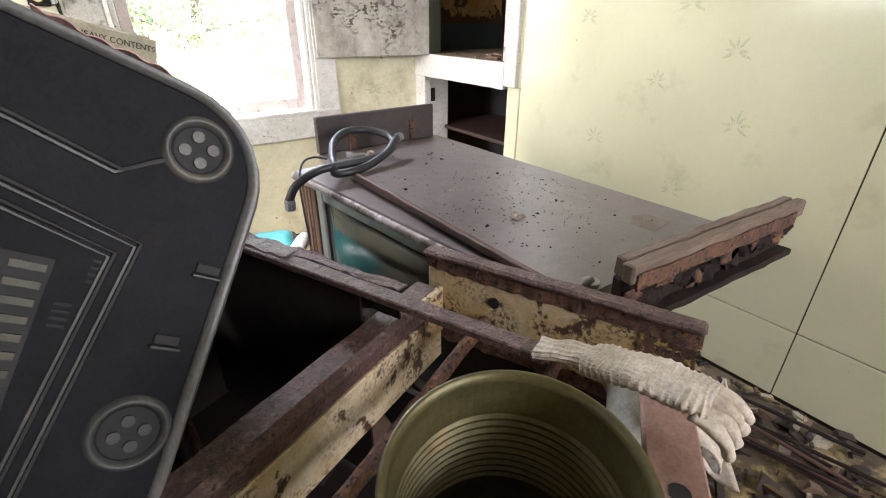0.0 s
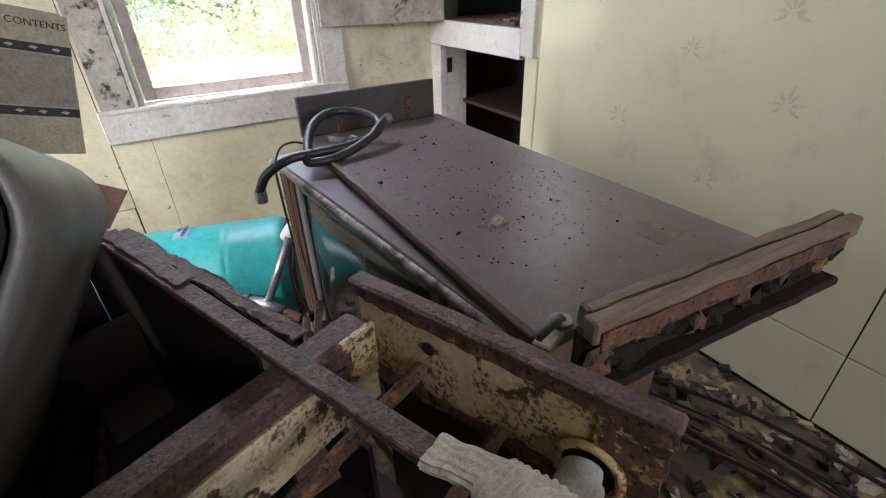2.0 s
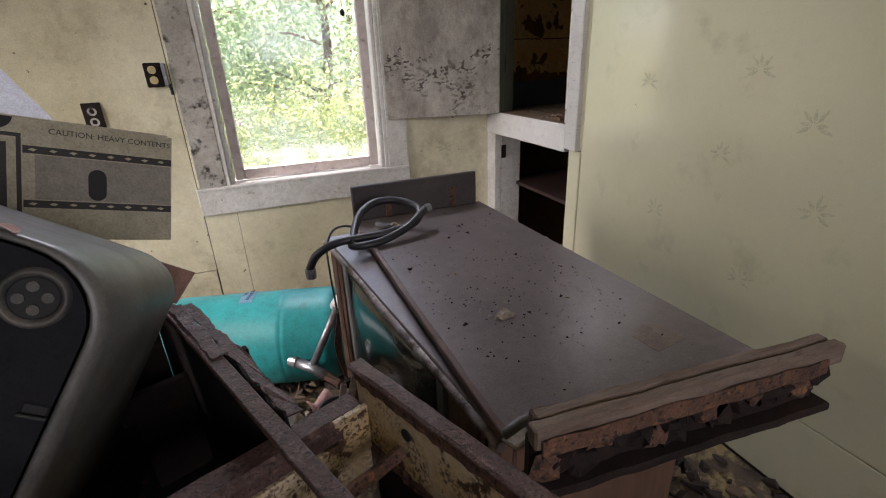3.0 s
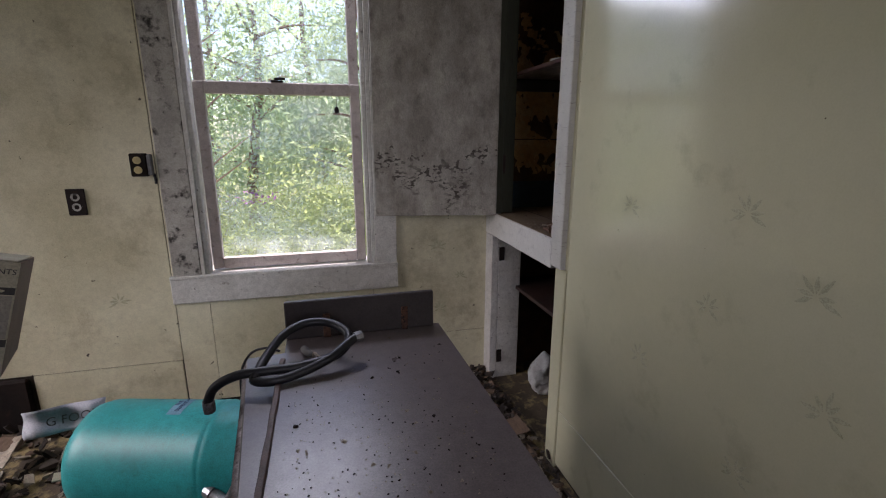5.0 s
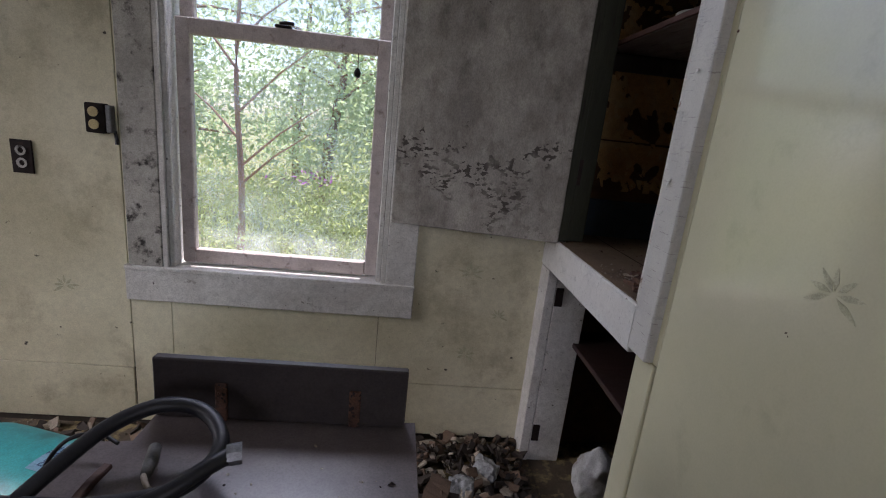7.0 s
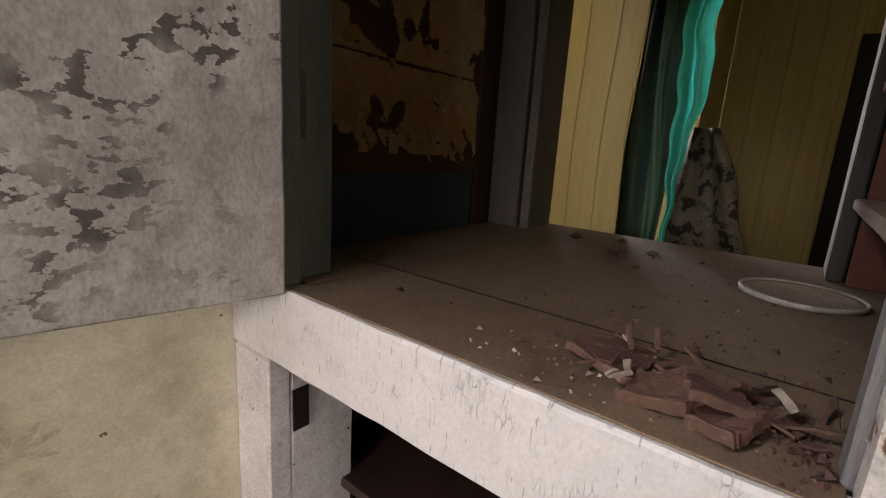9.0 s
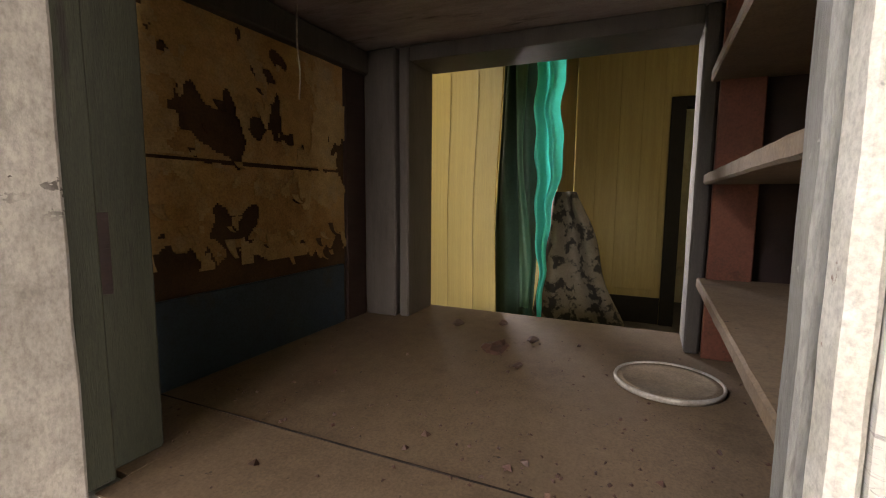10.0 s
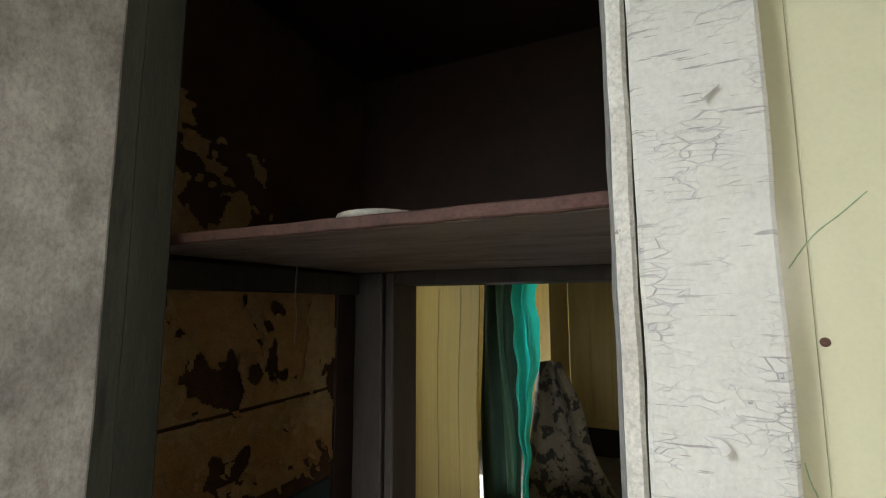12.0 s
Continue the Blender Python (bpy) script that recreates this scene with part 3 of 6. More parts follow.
def old_print(parent, where, size, seed):
    """The faint ghost of a printed leaf motif."""
    rng = random.Random(seed)
    for k in range(7):
        a = radians(90 + 40 * (k - 3) + rng.uniform(-8, 8))
        L, w = size * rng.uniform(0.7, 1.1), size * 0.11
        part("print_mark", plate_with_outline([(0.12 * L, 0), (0.5 * L, w), (0.85 * L, w * 0.6), (L, 0), (0.8 * L, -w * 0.5), (0.45 * L, -w)], 0, 0.0003), M_MOTIF, parent, "", False, where @ Matrix.Rotation(a, 4, "Z"))


for i, (y, z, s) in enumerate(((0.866, 1.190, 0.050), (0.935, 0.955, 0.042), (0.70, 1.06, 0.05), (0.645, 0.85, 0.05), (0.57, 0.40, 0.05), (0.80, 0.60, 0.045), (1.15, 0.72, 0.045), (0.40, 1.25, 0.05), (1.25, 1.15, 0.045))):
    old_print(wall_e, Matrix.Translation((EX - 0.0033, y, z)) @ pose(0, 0, 0, 90, 0, -90), s, i)
for i, (x, z, s) in enumerate(((1.288, 0.775, 0.05), (1.30, 0.42, 0.05), (-0.25, 0.60, 0.05), (1.42, 0.60, 0.04))):
    old_print(wall_n, Matrix.Translation((x, NY - 0.0053, z)) @ pose(0, 0, 0, 90, 0, 0), s, 20 + i)

for pts in ([(1.595, 1.579), (1.581, 1.599), (1.566, 1.612), (1.552, 1.625)], [(1.596, 1.460), (1.594, 1.450), (1.591, 1.441)]):
    part("crayon_line", tube(smooth_line([(EX - 0.0031, y, z) for y, z in pts], 5), 0.0004, 5), M_CRAYON, wall_e, "faint green crayon line")
part("nail", lathe([(0, 0), (0.003, 0), (0.002, 0.0012), (0, 0.0015)], 10), M_RUST, wall_e, "rusty nail head", False, Matrix.Translation((EX - 0.0031, 1.580, 1.533)) @ pose(0, 0, 0, 0, -90, 0))

# plain walls behind the walk
# Their openings are unseen, added to let fill light in.
wall_w = thing("wall_west", Matrix(), "plain yellowed wall, unseen, with an opening added for light", "wall", **structure)
for y0, y1, z0, z1 in ((SY - 0.2, 0.95, 0, TOP), (1.95, NY, 0, TOP), (0.95, 1.95, 2.15, TOP), (0.95, 1.95, 0, 0.85)):
    part("wall_core", box(WX - 0.15, WX, y0, y1, z0, z1), M_WALLN, wall_w)
wall_s = thing("wall_south", Matrix(), "plain yellowed wall, unseen, with an opening added for light", "wall", **structure)
for x0, x1, z0, z1 in ((WX - 0.2, 0.38, 0, TOP), (1.32, EX + 0.03, 0, TOP), (0.38, 1.32, 0, 1.22), (0.38, 1.32, 2.48, TOP)):
    part("wall_core", box(x0, x1, SY - 0.15, SY, z0, z1), M_WALLN, wall_s)

# ---- the window ----
window = thing("window_1", Matrix(), "dirty double-hung window with peeling white frame", "window", **structure)
CY = NY - 0.018
part("casing", board(-0.005, 0.118, CY, NY - 0.006, 0.705, 2.52, 0.003, 24, 0.0015), M_MOULD, window, "white casing with black mould")
part("casing", board(0.952, 1.066, CY, NY - 0.006, 0.705, 2.52, 0.003, 24, 0.0015, 2), M_TRIM, window)
part("casing", board(0.118, 0.952, CY, NY - 0.006, 2.42, 2.52, 0.003, 10, 0.001, 3), M_TRIM, window)
part("apron", board(-0.02, 1.067, CY - 0.004, NY - 0.006, 0.567, 0.690, 0.003, 14, 0.0012, 4), M_TRIM, window)
part("window_sill", board(-0.022, 1.069, CY - 0.008, NY + 0.16, 0.688, 0.706, 0.003, 14, 0.0012, 5), M_TRIM, window)
for x0, x1 in ((0.118, 0.136), (0.934, 0.952)):
    part("jamb", box(x0, x1, CY + 0.002, NY + 0.17, 0.70, 2.42, 0.002), M_TRIM, window)
for x0, x1 in ((0.1365, 0.158), (0.912, 0.9335)):
    part("stop_bead", board(x0, x1, NY - 0.004, NY + 0.045, 0.707, 2.42, 0.004, 14, 0.001, 6), M_TRIM, window)
part("head_jamb", box(0.136, 0.934, CY + 0.002, NY + 0.17, 2.402, 2.42), M_TRIM, window)


def sash(y0, y1, z0, z1, low, high, tag):
    s = part("sash", board(0.160, 0.208, y0, y1, z0, z1, 0.004, 10, 0.001), M_SASH, window, tag)
    part("stile", board(0.862, 0.910, y0, y1, z0, z1, 0.004, 10, 0.001, 2), M_SASH, s)
    part("rail", board(0.208, 0.862, y0, y1, z0, z0 + low, 0.004, 10, 0.001, 3), M_SASH, s)
    part("rail", board(0.208, 0.862, y0, y1, z1 - high, z1, 0.004, 10, 0.001, 4), M_SASH, s)
    pane = part("pane", box(0.206, 0.864, (y0 + y1) / 2 - 0.0015, (y0 + y1) / 2 + 0.0015, z0 + low - 0.002, z1 - high + 0.002), M_GLASS, s, "dusty glass pane")
    pane.visible_shadow = False
    return s


lower = sash(NY + 0.050, NY + 0.084, 0.712, 1.600, 0.055, 0.055, "worn lower sash")
sash(NY + 0.088, NY + 0.122, 1.560, 2.400, 0.045, 0.05, "worn upper sash")
lock = part("sash_lock", box(0.50, 0.555, NY + 0.045, NY + 0.075, 1.600, 1.610, 0.003), M_BLACKIRON, window, "black iron sash lock")
part("lever", tube([(0.515, NY + 0.06, 1.615), (0.54, NY + 0.055, 1.618), (0.565, NY + 0.05, 1.616)], 0.006, 8, lathe([(0, 0), (0, 0.0)], 3)), M_BLACKIRON, lock)

# ---- built-in cabinet through the east wall ----
cab = thing("built_in_cabinet", Matrix(), "open built-in pass-through cabinet with cracked white paint", "cabinet", **structure)
FX, CZ, CN, CS, CB = EX - 0.024, 0.965, 2.478, 1.47, 2.37
part("stile", board(FX, EX + 0.004, 1.602, 1.682, 0.858, 2.30, 0.003, 40, 0.0015), M_STILE, cab, "thickly cracked white paint")
part("bead", board(FX + 0.004, EX + 0.012, 1.6835, 1.697, CZ + 0.001, 2.30, 0.003, 60, 0.0008, 7), M_CHIPPED, cab, "chipped white bead")
part("rail", board(FX + 0.003, EX + 0.02, 1.683, 2.446, 0.842, CZ - 0.003, 0.004, 20, 0.002, 2), M_RAIL, cab, "cracked white paint, worn edge")
part("stile", board(FX + 0.005, EX + 0.02, 2.345, 2.443, 0.0, 0.841, 0.003, 12, 0.0015, 3), M_TRIM, cab)
part("stile", board(EX - 0.010, EX + 0.02, 1.585, 1.664, 0.0, 0.857, 0.003, 12, 0.001, 5), M_WALL, cab)
part("jamb", board(EX + 0.021, EX + 0.15, 2.345, 2.37, 0.0, 0.842, 0.003, 8, 0.0015, 4), M_TRIM, cab, "dirty white jamb with hinge marks")
part("stile", board(FX + 0.004, EX + 0.012, 2.300, 2.443, CZ, 2.30, 0.003, 14, 0.0015, 6), M_POST, cab)
post = part("jamb", board(EX + 0.0125, 1.665, 2.318, CN, CZ, 2.30, 0.004, 14, 0.001, 9), M_POST, cab, "grey-green painted post")
part("notch", rough_up(box(1.603, 1.616, 2.3160, 2.3175, 1.17, 1.26, 0.0005), 0.001, 60), M_DARKWOOD, post, "bare dark notch")
part("jamb", board(EX + 0.014, 1.632, 1.684, 1.703, CZ, 2.30, 0.003, 40, 0.0012, 8), M_GREYSTRIP, cab, "bare grey jamb strip")
part("top", box(EX + 0.01, CB, CS, CN, 2.25, 2.28), M_DARKWOOD, cab)
part("side", box(1.60, CB + 0.1, CN, CN + 0.02, 0.0, 2.25), M_PAPERBACK, cab)
part("side", box(EX + 0.036, CB + 0.1, CS - 0.02, CS, 0.0, 2.25), M_REDWOOD, cab, "red-brown side board")
part("bottom", box(EX + 0.021, 2.24, CS, CN, -0.02, 0.004), M_FLOOR, cab)
part("counter", board(EX + 0.037, 1.7600, CS + 0.002, 1.6985, CZ - 0.022, CZ, 0.0006, 6, 0.0), M_DUSTY, cab)
part("counter", board(EX + 0.022, 1.7600, 2.2985, CN - 0.002, CZ - 0.022, CZ, 0.0006, 6, 0.0), M_DUSTY, cab)
part("counter", board(EX - 0.013, 1.7600, 1.699, 2.298, CZ - 0.0025, CZ, 0.0006, 20, 0.0008), M_DUSTY, cab, "dusty brown board")
part("counter", board(1.7612, 2.50, CS + 0.002, CN - 0.002, CZ - 0.022, CZ, 0.0006, 10, 0.0008, 3), M_DUSTY, cab, "dusty brown board")
part("joint", tube([(1.7606, CS + 0.01, CZ - 0.0004), (1.7606, 2.0, CZ), (1.7606, CN - 0.01, CZ - 0.0004)], 0.0016, 6), M_BLACKIRON, cab, "dark gap between counter boards")
part("back", box(CB, CB + 0.03, 2.375, CN, CZ, 2.25), M_DARKWOOD, cab)
part("back", box(CB, CB + 0.03, CS, 1.675, CZ, 2.25), M_DARKWOOD, cab)
part("back", box(CB, CB + 0.03, 1.675, 2.375, 1.650, 2.25), M_DARKWOOD, cab)
# Black sheet: the lower cabinet's deep shade is put into its colour.
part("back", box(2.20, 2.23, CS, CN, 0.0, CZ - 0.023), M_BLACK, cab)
part("hatch_frame", board(2.345, 2.485, 2.345, 2.372, CZ, 1.6475, 0.004, 8, 0.001), M_GREYWOOD, cab)
part("hatch_frame", board(2.335, CB - 0.001, 2.377, CN - 0.008, CZ, 1.647, 0.004, 8, 0.001, 2), M_GREYWOOD, cab)
part("hatch_frame", board(2.345, 2.485, 1.676, 1.704, CZ, 1.6475, 0.004, 8, 0.001, 3), M_GREYWOOD, cab)
part("hatch_frame", board(2.350, 2.485, 1.705, 2.344, 1.612, 1.6488, 0.002, 8, 0.0, 4), M_GREYWOOD, cab)
part("upper_shelf", board(1.690, CB - 0.001, CS + 0.002, CN - 0.002, 1.649, 1.664, 0.003, 20, 0.0008, 3), M_SHELF, cab, "dusty shelf board with a rough red edge")
part("shelf_edge", board(1.680, 1.6895, 1.705, 2.44, 1.649, 1.665, 0.002, 60, 0.0012, 5), M_STRIPRED, cab, "splintered red edge")
part("ledger", board(1.67, 2.33, CN - 0.028, CN - 0.001, 1.585, 1.640, 0.003, 8, 0.0015, 5), M_GREYWOOD, cab)
part("skirting", box(1.666, 2.24, CN - 0.010, CN - 0.0005, CZ, 1.112, 0.002), M_BLUE, cab, "faded blue skirting")
part("corner_board", box(2.252, 2.333, CN - 0.012, CN - 0.0005, CZ, 1.64, 0.002), M_DARKWOOD, cab)
for i, z in enumerate((1.125, 1.328, 1.520)):
    part("side_shelf", board(1.66, 2.34, CS + 0.002, 1.690, z - 0.02, z, 0.003, 40, 0.0012, z), M_DUSTY, cab, "dusty side shelf")
part("side_shelf_upright", board(2.325, 2.342, 1.600, 1.674, CZ, 1.648, 0.002, 8, 0.001), M_REDWOOD, cab)
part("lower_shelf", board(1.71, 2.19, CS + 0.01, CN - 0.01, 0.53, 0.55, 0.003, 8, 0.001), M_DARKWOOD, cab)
part("cleat", board(1.66, 2.19, CN - 0.03, CN - 0.002, 0.50, 0.529, 0.003, 6, 0.002), M_REDWOOD, cab)
for z in (0.70, 0.10):
    part("hinge_mark", rough_up(box(EX + 0.022, EX + 0.052, 2.3405, 2.3445, z, z + 0.075, 0.001), 0.0015, 40), M_BLACKIRON, cab, "rusted hinge leaf")

def paper_keep(u, v):
    n = noise.noise(Vector((u * 5, v * 4.2, 1.3))) + 0.5 * noise.noise(Vector((u * 13, v * 10, 4.0)))
    if v < 0.12 + 0.10 * noise.noise(Vector((u * 9, 0.5, 2.0))) + 0.06 * noise.noise(Vector((u * 30, 0.5, 7.0))):
        return False
    if abs(v - 0.475) < 0.008:
        return False
    n += 0.35 * noise.noise(Vector((u * 26, v * 15, 8.0)))
    return n > -0.30 and u < 0.965


def paper_place(u, v):
    bulge = 0.004 * max(0, noise.noise(Vector((u * 8, v * 7, 3)))) + 0.006 * max(0, 0.25 - v)
    return (1.67 + 0.60 * u, CN - 0.003 - bulge, 1.112 + 0.473 * v)


part("wallpaper", sheet(paper_place, 150, 120, 0.0012, paper_keep), M_PAPER, cab, "torn brown wallpaper in peeling layers")

rng = random.Random(19)
for i in range(34):
    u, v = rng.uniform(0.04, 0.93), rng.choice((rng.uniform(0.08, 0.24), rng.uniform(0.1, 0.95)))
    w, L, curl = rng.uniform(0.008, 0.026), rng.uniform(0.012, 0.045), rng.uniform(0.4, 1.5)
    ox, _, oz = paper_place(u, v)
    part("paper_flap", sheet(lambda p, q: (ox + w * (p - 0.5) * (1 - 0.6 * q) + 0.006 * q, CN - 0.006 - 0.35 * L * curl * q * q, oz - L * q + 0.3 * L * curl * q * q), 5, 7, 0.0008), (M_PAPER, M_PAPERPALE, M_PAPERBACK)[i % 3], cab, "curled scrap of torn wallpaper" if i == 0 else "", True)
part("paper_layer", sheet(lambda u, v: (1.67 + 0.58 * u, CN - 0.0075 - 0.004 * max(0, noise.noise(Vector((u * 9, v * 8, 5)))), 1.15 + 0.43 * v), 130, 100, 0.0008,
                          lambda u, v: noise.noise(Vector((u * 4 + 9, v * 3.5, 2))) + 0.5 * noise.noise(Vector((u * 14, v * 8, 6))) + 0.3 * noise.noise(Vector((u * 34, v * 18, 1))) > 0.16 and abs(v - 0.44) > 0.012), M_PAPERPALE, cab, "paler torn top layer of wallpaper")

part("wallpaper", sheet(lambda u, v: (1.67 + 0.34 * u, CN - 0.003 - 0.006 * max(0, noise.noise(Vector((u * 9, v * 8, 6)))), 1.668 + 0.30 * v), 80, 70, 0.0012,
                        lambda u, v: noise.noise(Vector((u * 5 + 3, v * 5, 2))) + 0.5 * noise.noise(Vector((u * 17, v * 15, 9))) > 0.05 + 0.5 * (u + v - 0.9)), M_PAPER, cab, "last scraps of brown wallpaper")
flake_rng = random.Random(31)
for i in range(9):
    w, L = flake_rng.uniform(0.005, 0.011), flake_rng.uniform(0.008, 0.020)
    fy, fz, curl = flake_rng.uniform(1.607, 1.676), flake_rng.uniform(1.05, 2.0), flake_rng.uniform(0.002, 0.006)
    part("paint_flake", sheet(lambda u, v: (FX - 0.0022 - curl * v * v, fy + w * (u - 0.5) * (1.1 - 0.85 * v * v) + 0.004 * math.sin(v * 3 + fz * 40), fz - L * v), 5, 6, 0.0007), M_STILE, cab, "", True)

# the upper cabinet door, swung open against the window wall
DW = 0.615
d_ang = math.degrees(math.atan2(2.405 - 2.287, 0.956 - 1.562))
door = thing("cabinet_door", pose(1.562, 2.287, 0.960, 0, 0, d_ang), "open cabinet door with mildewed grey-white flaking paint", "door")
part("leaf", board(0.0, DW, -0.020, 0.0, 0.0, 1.30, 0.003, 20, 0.0015), M_DOOR, door)
for z in (0.12, 1.15):
    part("hinge", box(-0.012, 0.028, -0.0235, -0.0205, z, z + 0.06, 0.001), M_RUST, door, "rusted hinge")

# ---- the room behind the hatch ----
FRX, FRS, FRN = 6.4, -0.6, 3.6
solid("far_floor", box(2.24, FRX + 0.1, FRS, FRN, -0.1, 0.0), M_FARFLOOR, "dusty grey floor of the next room", "floor", **structure)
solid("far_ceiling", box(2.41, FRX + 0.1, FRS, FRN, 2.76, 2.86), M_CEIL, "sagging pale ceiling", "ceiling", **structure)
far_wall = thing("far_wall", Matrix(), "yellow panelled wall above a black base", "wall", **structure)
part("wall_core", box(FRX, FRX + 0.1, 1.662, FRN, 0, 2.76), M_YELLOW, far_wall)
part("wall_core", box(FRX, FRX + 0.1, FRS, 0.80, 0, 2.76), M_YELLOW, far_wall)
part("wall_core", box(FRX, FRX + 0.1, 0.80, 1.662, 2.25, 2.76), M_YELLOW, far_wall)
for y0, y1 in ((1.664, 1.72), (1.724, 1.91), (1.914, 2.12), (2.124, 2.335), (2.339, 2.55)):
    part("panel", box(FRX - 0.012, FRX - 0.001, y0, y1, 0.345 if y0 < 2.3 else 0.28, 2.72, 0.002), M_YELLOW, far_wall)
part("base", box(FRX - 0.02, FRX - 0.0005, 1.665, 2.555, 0.0, 0.27), M_BLACK, far_wall)
part("door_frame", box(FRX - 0.05, FRX + 0.1, 1.53, 1.662, 0, 2.25, 0.004), M_BLACK, far_wall, "black door frame")
part("door_frame", box(FRX - 0.05, FRX + 0.1, 0.80, 1.53, 2.15, 2.25, 0.004), M_BLACK, far_wall)
solid("corner_panel", sheet(lambda u, v: (FRX - 0.02 - 1.4 * u, 2.56 - 0.10 * u + 0.05 * math.sin(u * 3), 0.02 + 2.7 * v), 20, 4, 0.006), M_YELLOW, "warped yellow panel bowed off the wall", "panel", smooth=True)
solid("passage_wall", box(FRX + 1.2, FRX + 1.3, FRS, FRN, 0, 2.6), M_WALLN, "dim wall beyond the far door", "wall", **structure)
solid("passage_floor", box(FRX + 0.1, FRX + 1.3, FRS, FRN, -0.1, 0), M_FARFLOOR, "littered floor beyond the far door", "floor", **structure)
solid("passage_ceiling", box(FRX + 0.1, FRX + 1.3, FRS, FRN, 2.76, 2.86), M_CEIL, "dim ceiling beyond the far door", "ceiling", **structure)
# Both openings lie out of view, added for the far-room lamps.
far_n = thing("far_wall_north", Matrix(), "yellow wall with two unseen openings added for light", "wall", **structure)
for x0, x1, z0, z1 in ((2.41, 2.55, 0, 2.76), (2.97, 4.6, 0, 2.76), (5.5, FRX + 1.3, 0, 2.76), (2.55, 2.97, 0, 0.9), (2.55, 2.97, 2.2, 2.76), (4.6, 5.5, 0, 0.9), (4.6, 5.5, 2.2, 2.76)):
    part("wall_core", box(x0, x1, FRN, FRN + 0.15, z0, z1), M_YELLOW, far_n)
solid("far_wall_south", box(2.41, FRX + 1.3, FRS - 0.1, FRS, 0, 2.76), M_YELLOW, "plain yellow wall", "wall", **structure)
part("wall_core", box(2.41, 2.47, FRS, 1.655, 0, 2.76), M_YELLOW, wall_e)
part("wall_core", box(2.41, 2.47, 2.38, FRN, 0, 2.76), M_YELLOW, wall_e)
part("wall_core", box(2.41, 2.47, 1.655, 2.38, 0, 0.94), M_YELLOW, wall_e)
part("wall_core", box(2.41, 2.47, 1.655, 2.38, 1.6495, 2.76), M_YELLOW, wall_e)


def loose_panel(u, v):
    edge = 0.010 * math.sin(v * 9 + 1) + 0.006 * math.sin(v * 23)
    return (2.60 + 1.35 * (1 - u) - edge * u, 2.188 + 0.998 * (1 - u) - edge * u, 0.005 + 2.6 * v)


panel = solid("loose_panel", sheet(loose_panel, 24, 60, 0.004), M_PALEYELLOW, "warped pale yellow panel sheet standing loose", "panel")
for i, u in enumerate((0.62, 0.86)):
    part("groove", sheet(lambda p, v: tuple(a + d for a, d in zip(loose_panel(u + p * 0.004 + 0.003 * math.sin(v * 11 + i), v), (-0.002, 0.003, 0))), 1, 50, 0.001), M_GROOVE, panel)


def drape(x, y0, y1, z0, z1, waves, depth, taper=1.0, sway=0.0, nu=60, nv=40):
    def place(u, v):
        w = 1 - (1 - taper) * (1 - v)
        y = (y0 + y1) / 2 + (y1 - y0) * (u - 0.5) * w + sway * (1 - v) + 0.012 * math.sin(v * 9 + u * 4)
        return (x + depth * math.sin(u * waves * 6.28 + 1.5 * math.sin(v * 3)) * (0.6 + 0.4 * v) + 0.02 * noise.noise(Vector((u * 4, v * 6, x))), y, z0 + (z1 - z0) * v)
    return sheet(place, nu, nv, 0.002)


solid("green_curtain", drape(2.88, 2.145, 2.275, 0.0, 2.5, 2.2, 0.025), M_GREENCLOTH, "dark green hanging curtain", "curtain", smooth=True)


def twist(u, v):
    z = 0.02 + 2.48 * v
    wide = 0.010 + 0.066 * max(0.0, min(1.0, (z - 1.00) / 0.40)) + 0.02 * max(0.0, z - 1.7)
    mid = 2.107 - 0.012 * max(0.0, min(1.0, (z - 1.00) / 0.40)) + 0.006 * math.sin(z * 17) + 0.004 * math.sin(z * 41)
    return (2.835 + 0.030 * math.sin(u * 9 + z * 3) + 0.008 * math.sin(z * 21 + u * 9), mid - wide * (u - 0.5), z)


solid("pale_fold", sheet(lambda u, v: (2.848 + 0.008 * math.sin(u * 6 + v * 9), 2.235 - 0.055 * (1 - v) - (0.030 + 0.012 * math.sin(v * 13)) * u, 0.9 + 1.4 * v), 8, 40, 0.0015), M_GREENPALE, "pale green fold of plastic sheet", "curtain", smooth=True)
solid("teal_curtain", sheet(twist, 26, 120, 0.002), M_TEAL, "bright teal plastic curtain gathered into a twist", "curtain", smooth=True)


def hanging_sheet(u, v):
    z = 0.005 + 1.30 * v
    fall = 1.305 - z
    y0, y1 = 2.165 + 0.09 * min(1.0, fall / 0.6), 2.060 - 0.34 * min(fall, 0.75)
    return (3.3 + 0.03 * math.sin(u * 10 + v * 3) + 0.20 * min(fall, 0.8) ** 1.5 * u, y0 + (y1 - y0) * u + 0.012 * math.sin(v * 20) * u, z)


solid("mouldy_sheet", sheet(hanging_sheet, 40, 60, 0.002), M_SHEET, "grey sheet streaked with black mould", "sheet", smooth=True)

# ---- console television ----
tv = thing("console_television", pose(0.473, 1.440, 0, 0, 0, -83.5), "old wooden console television with a dusty dark screen", "television")
# local: x along the front, y into the body
TW, TD, TH = 0.99, 0.50, 0.70
part("body", box(0.0, TW, 0.03, TD, 0.06, TH - 0.02, 0.004), M_TVSIDE, tv)
for x in (0.0, TW - 0.075):
    p = part("post", board(x, x + 0.075, -0.004, 0.03, 0.06, TH - 0.02, 0.006, 6, 0.001), M_TVSIDE, tv)
    for k in range(3):
        part("flute", tube([(x + 0.016 + 0.021 * k, -0.004, z) for z in np.linspace(0.075, TH - 0.035, 6)], 0.007, 8), M_TVSIDE, p)
